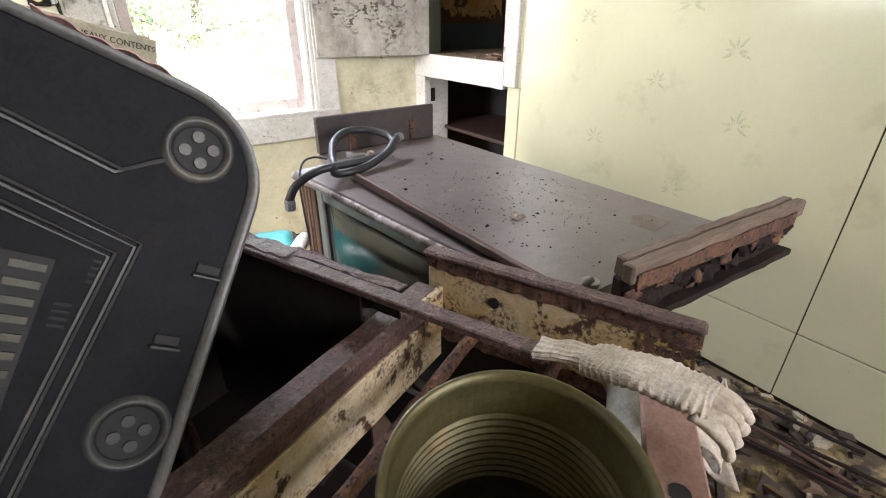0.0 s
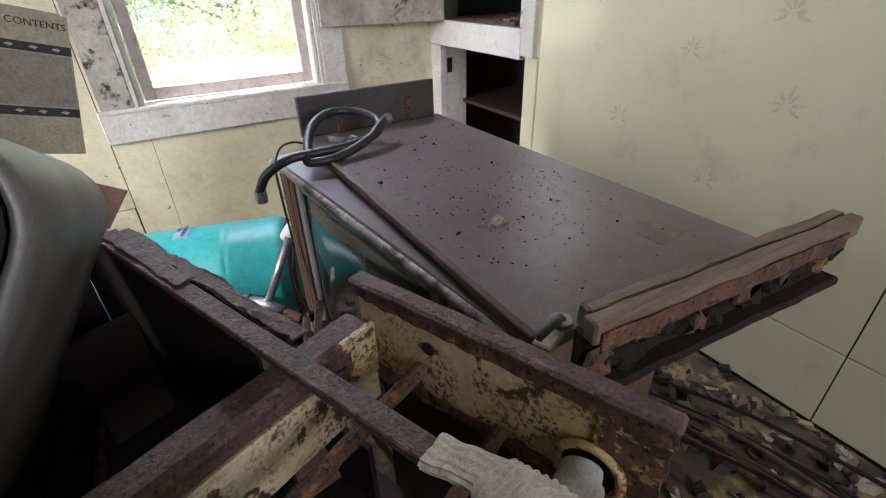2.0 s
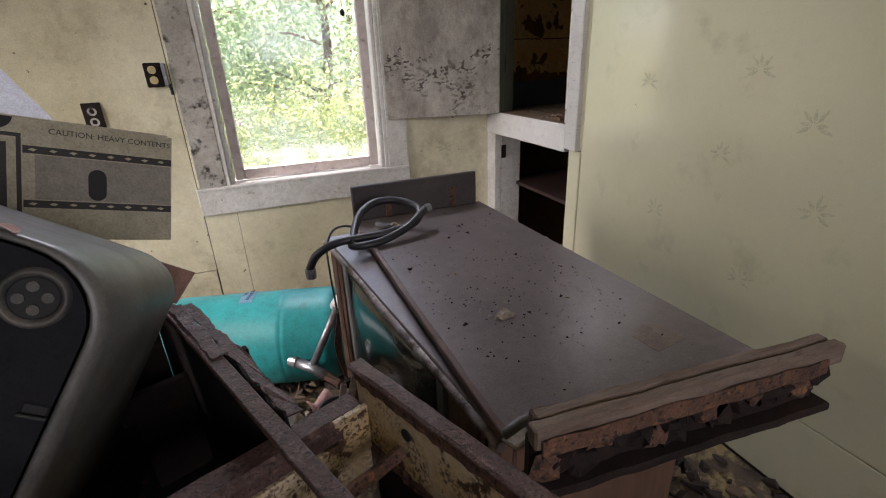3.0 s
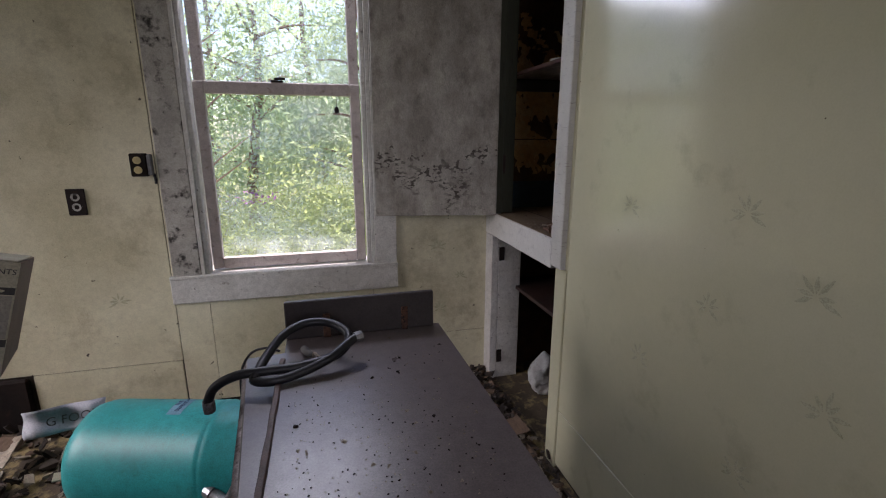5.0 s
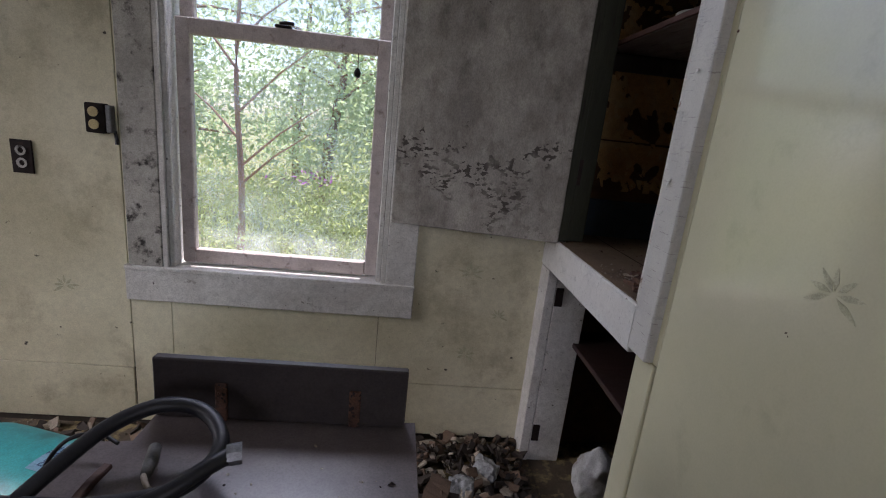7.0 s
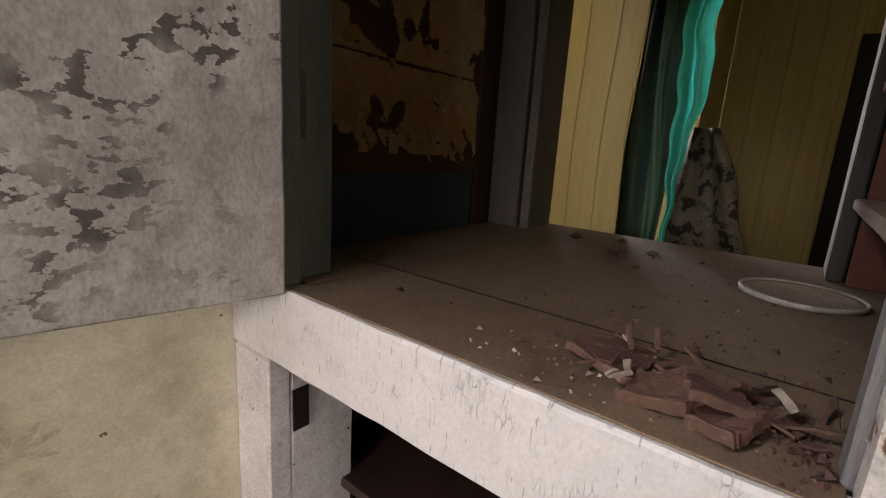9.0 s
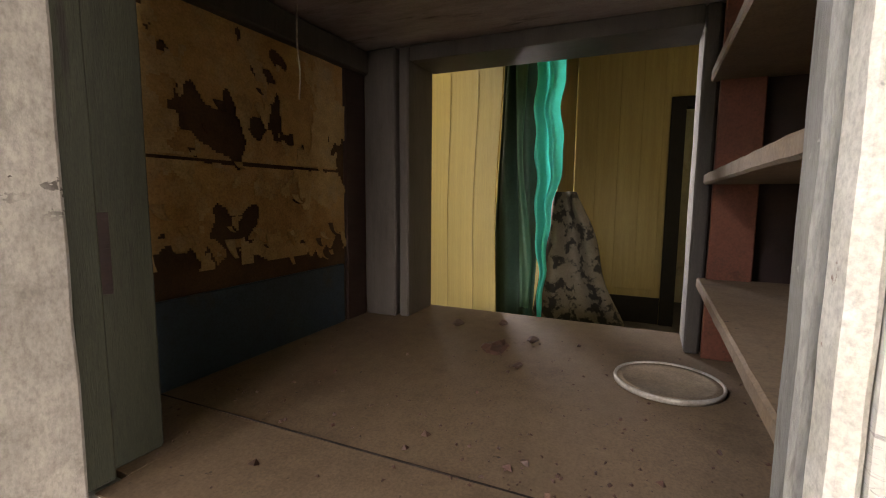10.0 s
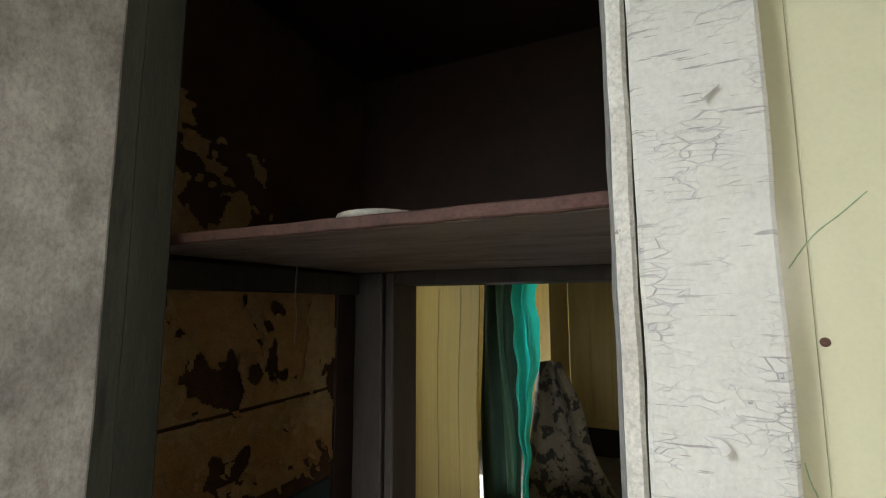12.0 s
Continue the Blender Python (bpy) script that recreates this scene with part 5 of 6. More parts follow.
for x, y in ((0.103, 0.172), (0.118, 0.212)):
    for k in range(4):
        part("vent_slit", box(x - 0.006, x + 0.006, y + 0.006 * k, y + 0.0025 + 0.006 * k, 0.0085, 0.0105), M_BLACK, face)
grid = part("vent", box(0.132, 0.400, 0.178, 0.400, 0.0085, 0.0105, 0.0005), M_BLACK, face, "slotted vent")
for i in range(15):
    for j in range(9):
        part("vent_slat", box(0.136 + 0.029 * j, 0.159 + 0.029 * j, 0.184 + 0.0143 * i, 0.190 + 0.0143 * i, 0.0055, 0.0087), M_VENT, grid)
solid("red_wrapper", rough_up(sheet(lambda u, v: (0.10 + 0.10 * u, -0.0035 - 0.003 * abs(math.sin(u * 14)), 0.012 + 0.024 * v), 20, 4, 0.001), 0.0025, 50), M_PINK, "crumpled pink and red paper on the housing", "paper", matrix=housing.matrix_basis)
PA, PB, PC = Vector((-0.290, 1.320, 0.19)), Vector((-0.154, 1.200, 0.40)), Vector((-0.171, 1.362, 0.21))
solid("white_paper", sheet(lambda u, v: tuple(PA + (PB - PA) * u + (PC - PB) * u * v + Vector((0, 0, 0.006 * math.sin(u * 5 + v * 4)))), 8, 8, 0.001), M_WHITECARD, "torn white paper corner in the dark heap", "paper", smooth=True)

# the heap that carries housing and cartons
# Made-up black box: carries the housing and fills the dark pit.
oven = thing("heap_box", pose(-0.32, 0.64, 0), "made-up black box under the housing, filling the heap's dark", "oven")
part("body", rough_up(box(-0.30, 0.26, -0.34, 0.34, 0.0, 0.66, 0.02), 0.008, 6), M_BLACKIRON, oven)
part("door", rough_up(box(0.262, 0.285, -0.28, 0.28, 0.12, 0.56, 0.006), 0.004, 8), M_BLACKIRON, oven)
part("handle", tube([(0.30, -0.18, 0.50), (0.31, 0.0, 0.50), (0.30, 0.18, 0.50)], 0.008, 8), M_RUST, oven)
crate = thing("crushed_carton", pose(-0.40, 1.20, 0.0, 0, 0, 18), "crushed brown cardboard carton in the heap", "carton")
part("side", rough_up(box(-0.24, 0.06, -0.15, 0.13, 0.0, 0.90, 0.008), 0.012, 7), M_CARDBROWN, crate)
part("flap", rough_up(box(-0.235, 0.055, -0.20, -0.155, 0.84, 0.844, 0.001), 0.008, 12), M_CARDBROWN, crate)

# ---- cartons ----
R = Vector((0.893, 0.35, -0.277)).normalized()
U = Vector((0.127, 0.228, 0.965))
U = (U - R * U.dot(R)).normalized()
K = U.cross(R)
if K.y < 0:
    K = -K
carton = thing("wine_carton", Matrix.Translation((0.085, 1.086, 0.893)) @ Matrix((R, K, U)).transposed().to_4x4(), "printed pale carton with hand hole and dark label", "carton")
# local: x to the right with 0 at the right edge, y back, z up
BW, BH, BD = 0.56, 0.226, 0.30
part("front", box(-BW, 0, 0, 0.004, 0, BH, 0.001), M_CARD, carton)
part("end", box(-0.004, 0.0, 0.0045, BD, 0, BH, 0.001), M_CARDBROWN, carton, "brown carton end")
part("end", box(-BW, -BW + 0.004, 0.0045, BD, 0, BH, 0.001), M_CARDBROWN, carton)
part("back", box(-BW + 0.0045, -0.0045, BD - 0.004, BD, 0, BH, 0.001), M_CARD, carton)
part("bottom", box(-BW + 0.0045, -0.0045, 0.0045, BD - 0.0045, 0, 0.004), M_CARDBROWN, carton)
part("flap", rough_up(box(-BW + 0.005, -0.005, 0.004, 0.15, BH, BH + 0.004, 0.001), 0.003, 12), M_CARD, carton)
part("flap", rough_up(box(-BW + 0.005, -0.005, 0.152, BD, BH, BH + 0.004, 0.001), 0.003, 15), M_CARD, carton)
for z in (0.062, 0.163):
    band = part("print_band", box(-0.245, -0.001, -0.0012, -0.0002, z, z + 0.014), M_INK, carton, "dark printed band with pale leaves")
    for k in range(8):
        part("leaf_mark", plate_with_outline([(-0.006, 0), (0.0, 0.003), (0.007, 0.001), (0.002, -0.003)], 0, 0.0004), M_CARD, band, "", False, Matrix.Translation((-0.232 + 0.030 * k, -0.0014, z + 0.007)) @ pose(0, 0, 0, 90, 0, 0))
label = part("label_border", box(-0.53, -0.247, -0.0013, -0.0002, 0.042, 0.198), M_INK, carton, "dark label border")
part("label_frame", box(-0.525, -0.254, -0.0020, -0.0014, 0.049, 0.191), M_CARD, label, "pale label frame")
part("label_field", box(-0.512, -0.267, -0.0026, -0.0021, 0.060, 0.180), M_INK, label, "black label field")
for k in range(7):
    part("print_bar", box(-0.485 + 0.030 * k, -0.463 + 0.030 * k, -0.0031, -0.0027, 0.070, 0.096), M_CARDGREY, label)
for k in range(12):
    a = radians(200 + 28 * k)
    part("laurel_mark", box(-0.006, 0.006, -0.0005, 0, -0.0025, 0.0025), M_CARD, label, "", False, Matrix.Translation((-0.40 + 0.035 * math.cos(a), -0.0027, 0.140 + 0.028 * math.sin(a))) @ Matrix.Rotation(-a, 4, "Y"))
part("thumb_notch", plate_with_outline([(0.040 * math.cos(radians(a)), 0.028 * math.sin(radians(a))) for a in range(180, 361, 15)], -0.001, 0.0), M_BLACK, carton, "dark half-round notch", False, Matrix.Translation((-0.298, -0.0012, BH)) @ pose(0, 0, 0, 90, 0, 0))
part("hand_hole", plate_with_outline(round_outline(0.030, 0.062, 0.0149, 0, 6), -0.001, 0.0), M_BLACK, carton, "dark oblong hand hole", False, Matrix.Translation((-0.148, -0.0012, 0.080)) @ pose(0, 0, 0, 90, 0, 0))
part("grey_field", box(-0.228, -0.003, -0.0009, -0.0001, 0.078, 0.161), M_CARDGREY, carton, "grey printed field")
words("CAUTION: HEAVY CONTENTS", 0.0150, M_INK, carton, Matrix.Translation((-0.106, -0.0010, 0.207)) @ pose(0, 0, 0, 90, 0, 0))

WE = Vector((-0.227, 0.177, 0.295)).normalized()
WN = Vector((0.70, -0.20, 0.68))
WN = (WN - WE * WN.dot(WE)).normalized()
WS = WN.cross(WE)
white = thing("white_carton", Matrix.Translation((-0.105, 1.25, 1.155)) @ Matrix((WE, WS, WN)).transposed().to_4x4(), "open white carton tipped on its corner", "carton")
part("carton_side", rough_up(board(-0.10, 0.42, 0.0, 0.14, -0.004, 0.0, 0.001, 12, 0.0), 0.003, 14), M_WHITECARD, white, "white carton side, the sky's blue in its colour")
part("carton_edge", rough_up(board(-0.10, 0.42, 0.115, 0.136, -0.045, -0.005, 0.002, 20, 0.0), 0.008, 25), M_CARDBROWN, white, "torn brown carton edge")
part("carton_side", board(-0.10, 0.42, 0.095, 0.100, -0.30, -0.005, 0.001, 6, 0.001), M_CARDBROWN, white, "dark brown carton inside")
part("carton_side", board(-0.10, 0.42, 0.0, 0.005, -0.30, -0.005, 0.001, 6, 0.001), M_WHITECARD, white)
part("hand_hole", plate_with_outline(round_outline(0.075, 0.030, 0.0149, 0, 6), 0.003, 0.005), M_BLACK, white, "dark hand slot", False, Matrix.Translation((0.17, 0.045, 0.0)))

# ---- teal tank and its pipe ----
tank = thing("teal_tank", pose(0.505, 1.682, 0.198, 0, -90, -15.5), "dented teal pressure tank lying on its side", "tank")
part("shell", lathe([(0, -0.012), (0.10, -0.010), (0.150, 0.0), (0.178, 0.012), (0.190, 0.035), (0.192, 0.06), (0.192, 0.20), (0.1945, 0.208), (0.192, 0.216), (0.192, 0.224), (0.1945, 0.232), (0.192, 0.240),
                     (0.192, 0.62), (0.190, 0.655), (0.180, 0.685), (0.155, 0.708), (0.09, 0.724), (0, 0.728)], 64), M_TANK, tank, "", True)
part("rust_collar", lathe([(0.150, -0.004), (0.176, 0.006), (0.182, 0.016), (0.176, 0.018), (0.150, 0.006)], 40), M_RUST, tank, "rusty rim")
lab = part("label_panel", sheet(lambda u, v: (0.1935 * math.cos(radians(-12 + 34 * v)), 0.1935 * math.sin(radians(-12 + 34 * v)), 0.340 + 0.050 * u), 2, 12, 0.0006), M_WHITEBLUE, tank, "pale blue paper label")
for text, z, deg in (("THE", 0.378, 8), ("DEPENDA", 0.356, 4)):
    a = radians(deg)
    words(text, 0.021, M_INKBLUE, lab, Matrix(((-math.sin(a), 0, math.cos(a), 0.1955 * math.cos(a)), (math.cos(a), 0, math.sin(a), 0.1955 * math.sin(a)), (0, 1, 0, z), (0, 0, 0, 1))))
pipe = thing("iron_pipe", Matrix(), "short grey iron pipe with tee fitting", "pipe")
part("riser", tube([(0.485, 1.545, 0.415), (0.42, 1.515, 0.31), (0.345, 1.490, 0.190)], 0.014, 12), M_STEEL, pipe, "", True)
part("elbow", tube(smooth_line([(0.470, 1.61, 0.36), (0.488, 1.575, 0.405), (0.492, 1.548, 0.420), (0.470, 1.538, 0.392)], 5), 0.020, 12), M_PIPEWHITE, pipe, "", True)
part("tee", tube([(0.385, 1.450, 0.165), (0.345, 1.488, 0.186), (0.285, 1.550, 0.195)], 0.020, 12), M_STEEL, pipe, "", True)
part("collar", tube([(0.298, 1.537, 0.193), (0.276, 1.560, 0.195)], 0.025, 12), M_STEEL, pipe)
part("stub", tube([(0.380, 1.455, 0.168), (0.43, 1.405, 0.145)], 0.016, 12), M_RUST, pipe, "rusty stub")

pot = thing("black_pot", pose(0.400, 1.290, 0.075, 14, -8, 0), "small black enamel pot lying in the litter", "pot")
part("bowl", lathe([(0, 0.0), (0.045, 0.0), (0.055, 0.012), (0.058, 0.06), (0.063, 0.066), (0.058, 0.068), (0.054, 0.060), (0.050, 0.014), (0, 0.006)], 32), M_RUBBER, pot, "", True)
part("handle", tube(smooth_line([(0.058, 0, 0.05), (0.085, 0, 0.052), (0.088, 0, 0.03), (0.056, 0, 0.022)], 5), 0.004, 6), M_RUBBER, pot, "", True)
for i, (x, y, z, a) in enumerate(((0.47, 1.20, 0.20, 62), (0.455, 1.16, 0.15, 55), (0.44, 1.24, 0.12, 70))):
    solid("lath_strip", board(-0.13, 0.13, -0.012, 0.012, -0.004, 0.004, 0.001, 10, 0.003, i), (M_BARWOOD, M_SPLINTER, M_BARWOOD)[i], "split bare wood strip leaning on the television", "wood", "wood strips by the television", matrix=pose(x - 0.04, y, z, 25, -32, a))

# ---- wall fittings ----
outlet = thing("wall_outlet", pose(-0.070, NY - 0.006, 1.230), "yellowed duplex outlet in a black surface box", "outlet")
part("box", box(-0.036, 0.030, -0.032, 0.0, -0.050, 0.050, 0.004), M_BLACKIRON, outlet)
for z in (-0.021, 0.021):
    f = part("socket_face", lathe([(0, 0), (0.0150, 0), (0.0165, -0.003), (0.0165, -0.006), (0, -0.006)], 20), M_IVORY, outlet, "yellowed ivory socket face", False, pose(-0.004, -0.0325, z, -90, 0, 0))
    for dx in (-0.006, 0.006):
        part("slot", box(dx - 0.0012, dx + 0.0012, 0.0, 0.005, 0.0004, 0.0012), M_BLACK, f, "", False, pose(0, 0, 0, 0, 0, 0))
part("cover", box(0.031, 0.048, -0.030, 0.0, -0.046, 0.046, 0.003), M_STEEL, outlet, "steel side cover")
part("cord", tube([(0.046, -0.006, -0.04), (0.050, -0.006, -0.07), (0.048, -0.004, -0.085)], 0.006, 8), M_RUBBER, outlet)
plate = thing("old_outlet_plate", pose(-0.344, NY - 0.006, 1.072), "corroded black outlet plate in the wall", "outlet")
part("plate", rough_up(box(-0.036, 0.036, -0.006, 0.0, -0.058, 0.058, 0.002), 0.001, 60), M_BLACKIRON, plate)
for z in (-0.022, 0.022):
    part("socket_face", lathe([(0.010, 0), (0.016, 0), (0.018, -0.003), (0.010, -0.003), (0.010, 0)], 16), M_MOULD, plate, "", False, pose(0, -0.0065, z, -90, 0, 0))
cord = thing("blind_cord_tassel", pose(0.795, NY + 0.046, 1.545), "short frayed cord with a dark tassel", "cord")
part("string", tube([(0, 0, 0), (0.001, -0.001, -0.05)], 0.0015, 5), M_STRIPWOOD, cord)
part("knot", rough_up(lathe([(0, -0.085), (0.010, -0.078), (0.013, -0.066), (0.006, -0.052), (0, -0.048)], 10), 0.002, 80), M_BLACKIRON, cord)
solid("hanging_cobweb", tube(smooth_line([(2.05, 2.43, 1.655), (2.048, 2.43, 1.58), (2.052, 2.428, 1.52), (2.05, 2.43, 1.47)], 5), 0.0018, 5), M_CLOTH, "dusty cobweb strand under the shelf", "cobweb")

# ---- things in the cabinet ----
def tub_lid(where, r, label, top):
    t = thing("tub_lid", where, label, "lid", "plastic tub lids")
    part("rim", lathe([(r - 0.004, 0.0), (r, 0.0), (r + 0.001, 0.006), (r, 0.009), (r - 0.003, 0.009), (r - 0.0045, 0.005)], 48), M_LIDRIM, t, "", True)
    part("disc", lathe([(0, 0.005), (r - 0.016, 0.005), (r - 0.013, 0.0072), (r - 0.011, 0.005), (r - 0.0048, 0.0062), (r - 0.0048, 0.002), (0, 0.002)], 48), top, t, "", True)
    return t


tub_lid(pose(2.155, 1.737, CZ + 0.001), 0.086, "round white plastic lid, dusty, on the counter", M_LIDTOP)
tub_lid(pose(1.745, 2.005, 1.6652), 0.060, "round clean white lid on the upper shelf", M_LIDWHITE)
rng = random.Random(11)


def broken_board(points, thick, seed):
    """A piece of board snapped off along ragged lines."""
    r = random.Random(seed)
    line = []
    for (x0, y0), (x1, y1) in zip(points, points[1:] + points[:1]):
        n = max(3, int(math.hypot(x1 - x0, y1 - y0) / 0.006))
        for k in range(n):
            t = k / n
            line.append((x0 + (x1 - x0) * t + r.gauss(0, 0.0014), y0 + (y1 - y0) * t + r.gauss(0, 0.0014)))
    bm = plate_with_outline(line, 0, thick)
    for v in bm.verts:
        if v.co.z > thick * 0.5:
            v.co += Vector((r.gauss(0, 0.001), r.gauss(0, 0.001), r.gauss(0, thick * 0.12)))
    return bm


for i, (x, y, z, turn, pts, depth, tip) in enumerate((
        (1.683, 1.878, 0.002, 0, [(-0.018, 0.046), (-0.050, -0.028), (0.012, -0.034), (0.046, 0.012), (0.020, 0.040)], 0.013, 4),
        (1.650, 1.812, 0.004, 0, [(-0.040, 0.042), (-0.034, -0.016), (0.028, -0.048), (0.040, -0.012), (0.008, 0.036)], 0.016, -7),
        (1.640, 1.790, 0.016, 20, [(-0.030, 0.022), (-0.022, -0.028), (0.020, -0.030), (0.026, 0.016)], 0.012, 12),
        (1.622, 1.772, 0.003, -15, [(-0.020, 0.020), (-0.024, -0.018), (0.022, -0.022), (0.018, 0.022)], 0.018, -10),
        (1.690, 1.782, 0.003, 35, [(-0.012, 0.045), (-0.014, -0.040), (0.010, -0.046), (0.013, 0.038)], 0.010, 8))):
    thick = depth * 0.65
    chunk = solid("broken_wood", broken_board(pts, thick, i), (M_BROKEN, M_SPLINTER, M_BROKEN, M_BROKEN, M_SPLINTER)[i], "broken red-brown board piece on the counter", "wood", "broken wood on the counter", matrix=pose(x, y, CZ + z, tip, tip * 0.6, turn))
    part("raw_edge", rough_up(board(0.0, math.hypot(pts[1][0] - pts[0][0], pts[1][1] - pts[0][1]), -0.004, 0.002, 0.001, thick + 0.002, 0.001, 14, 0.002, i), 0.003, 60), M_SPLINTER, chunk, "pale splintered edge", False,
         pose(pts[0][0], pts[0][1], 0, 0, 0, math.degrees(math.atan2(pts[1][1] - pts[0][1], pts[1][0] - pts[0][0]))))
for i in range(26):
    L = rng.uniform(0.006, 0.024)
    chip = rough_up(board(-L, L, -0.0016 - 0.003 * (i % 3 == 0), 0.002 + 0.002 * (i % 4 == 0), -0.0014, 0.0014, 0.0004, 8, 0.001), 0.003, 55, i)
    solid("wood_splinter", chip, (M_SPLINTER, M_SPLINTER, M_STRIPWOOD, M_LITTERPALE)[i % 4], "splintered red-brown wood piece on the counter", "wood", "splinters on the counter",
          matrix=pose(1.655 + rng.uniform(-0.045, 0.06), 1.80 + rng.uniform(-0.09, 0.10), CZ + 0.006 + 0.004 * (i % 4), rng.uniform(-35, 35), rng.uniform(-20, 20), rng.uniform(0, 360)))
for x, y, a, lean in ((1.692, 1.868, 40, -58), (1.712, 1.848, 20, -42), (1.700, 1.800, 70, -30)):
    solid("upright_splinter", rough_up(board(0.0, 0.026, -0.0025, 0.0025, -0.002, 0.002, 0.0005, 6, 0.0008), 0.0015, 60), M_SPLINTER, "standing wood splinter on the counter", "wood", "standing splinters", matrix=pose(x, y, CZ + 0.014, 0, lean, a))
grit("plaster_crumbs", 60, lambda r: (r.gauss(1.64, 0.04), r.gauss(1.90, 0.07), CZ + 0.001), 0.004, M_CRUMB, 22, "small white plaster crumbs on the counter", "grit")
grit("jamb_dirt", 160, lambda r: (r.gauss(1.65, 0.035), 1.708 + abs(r.gauss(0, 0.03)), CZ + 0.001), 0.0045, M_STRIPWOOD, 23, "brown dirt gathered against the jamb", "grit")
grit("counter_dirt", 300, lambda r: (r.uniform(1.60, 2.32) if r.random() < 0.5 else r.gauss(1.80, 0.10), r.gauss(1.80, 0.12) if r.random() < 0.6 else r.uniform(1.72, 2.44), CZ + 0.001), 0.0045, M_STRIPWOOD, 21, "brown grit and droppings on the counter", "grit")
for x, y, s in ((2.33, 2.20, 0.022), (2.20, 2.06, 0.04), (2.28, 2.00, 0.02), (2.38, 2.10, 0.018), (2.12, 1.99, 0.016)):
    d = bmesh.new()
    bmesh.ops.create_icosphere(d, subdivisions=2, radius=s)
    bmesh.ops.scale(d, vec=(1, 0.6, 0.10), verts=d.verts[:])
    solid("leaf_scrap", rough_up(d, s * 0.35, 60, x), M_STRIPWOOD, "dry brown scrap on the counter", "litter", "scraps on the counter", matrix=pose(x, y, CZ + 0.004))
bag = bmesh.new()
bmesh.ops.create_icosphere(bag, subdivisions=4, radius=0.09)
bmesh.ops.scale(bag, vec=(0.7, 0.8, 1.2), verts=bag.verts[:])
solid("plastic_bag", rough_up(rough_up(bag, 0.03, 14), 0.012, 40), M_PIPEWHITE, "crumpled whitish plastic bag in the lower cabinet", "bag", smooth=True, matrix=pose(1.78, 2.12, 0.12))

# ---- litter on the floor ----
def heap(x, y):
    return 0.05 * max(0, 1 - ((x - 1.33) / 0.28) ** 2) * max(0, 1 - ((y - 1.95) / 0.6) ** 2)


def chips(name, n, area, size, mat, seed, label):
    rng = random.Random(seed)
    bm = bmesh.new()
    for _ in range(n):
        x, y = rng.uniform(area[0], area[1]), rng.uniform(area[2], area[3])
        s = size * rng.uniform(0.35, 1.4)
        m = Matrix.Translation((x, y, heap(x, y) + rng.uniform(0.002, 0.03))) @ Euler((rng.gauss(0, 0.5), rng.gauss(0, 0.5), rng.uniform(0, 6))).to_matrix().to_4x4() @ Matrix.Diagonal((s, s * rng.uniform(0.2, 0.9), s * rng.uniform(0.05, 0.4), 1))
        vs = [bm.verts.new(m @ Vector((a * rng.uniform(0.5, 1.1), b * rng.uniform(0.5, 1.1), c))) for a in (-0.5, 0.5) for b in (-0.5, 0.5) for c in (-0.5, 0.5)]
        for q in ((0, 1, 3, 2), (4, 6, 7, 5), (0, 4, 5, 1), (2, 3, 7, 6), (0, 2, 6, 4), (1, 5, 7, 3)):
            bm.faces.new([vs[i] for i in q])
    return solid(name, bm, mat, label, "litter", kind="stuff")


NE, NW, SE = (1.06, 1.57, 0.9, 2.43), (-1.0, 0.45, 1.1, 2.43), (0.75, 1.57, -0.8, 0.9)
for k, area in enumerate((NE, NW, SE)):
    chips("dark_litter", (700, 700, 420)[k], area, 0.05, M_LITTER_DARK, 30 + k, "dark rotten scraps and dirt on the floor")
    chips("pale_litter", (240, 200, 90)[k], area, 0.045, M_LITTERPALE, 40 + k, "pale plaster and paper scraps on the floor")
    chips("brown_litter", (240, 200, 130)[k], area, 0.055, M_CARDBROWN, 50 + k, "brown wood and card scraps on the floor")
rng = random.Random(77)
roll = thing("cardboard_tube", pose(1.29, 1.86, 0.085, 80, 0, 15), "pale cardboard tube lying in the litter", "tube")
part("tube", lathe([(0.020, -0.09), (0.024, -0.09), (0.024, 0.09), (0.020, 0.09), (0.020, -0.09)], 24), M_LITTERPALE, roll, "", True)
for i, (x, y, a, s) in enumerate(((1.32, 1.70, 20, 0.09), (1.20, 2.05, 70, 0.06), (1.42, 1.98, 120, 0.055), (1.17, 1.62, 200, 0.06), (1.45, 1.75, 10, 0.07))):
    solid("card_piece", rough_up(board(-s, s, -s * 0.7, s * 0.7, -0.002, 0.002, 0.0005, 6, 0.002), 0.008, 20, i), M_CARDBROWN, "torn brown card piece in the litter", "card", "card in the litter", matrix=pose(x, y, 0.095, 12, -10, a))
for i, (x, y, s) in enumerate(((1.14, 1.72, 0.07), (1.13, 1.55, 0.08), (1.40, 2.20, 0.05), (1.30, 2.10, 0.045))):
    b2 = bmesh.new()
    bmesh.ops.create_icosphere(b2, subdivisions=4, radius=s)
    bmesh.ops.scale(b2, vec=(1, 1.2, 0.6), verts=b2.verts[:])
    solid("crumpled_plastic", rough_up(rough_up(b2, s * 0.5, 14, i), s * 0.25, 45, i), M_PLASTIC, "crumpled clear plastic wrap in the litter", "plastic", "plastic in the litter", smooth=False, matrix=pose(x, y, 0.07))
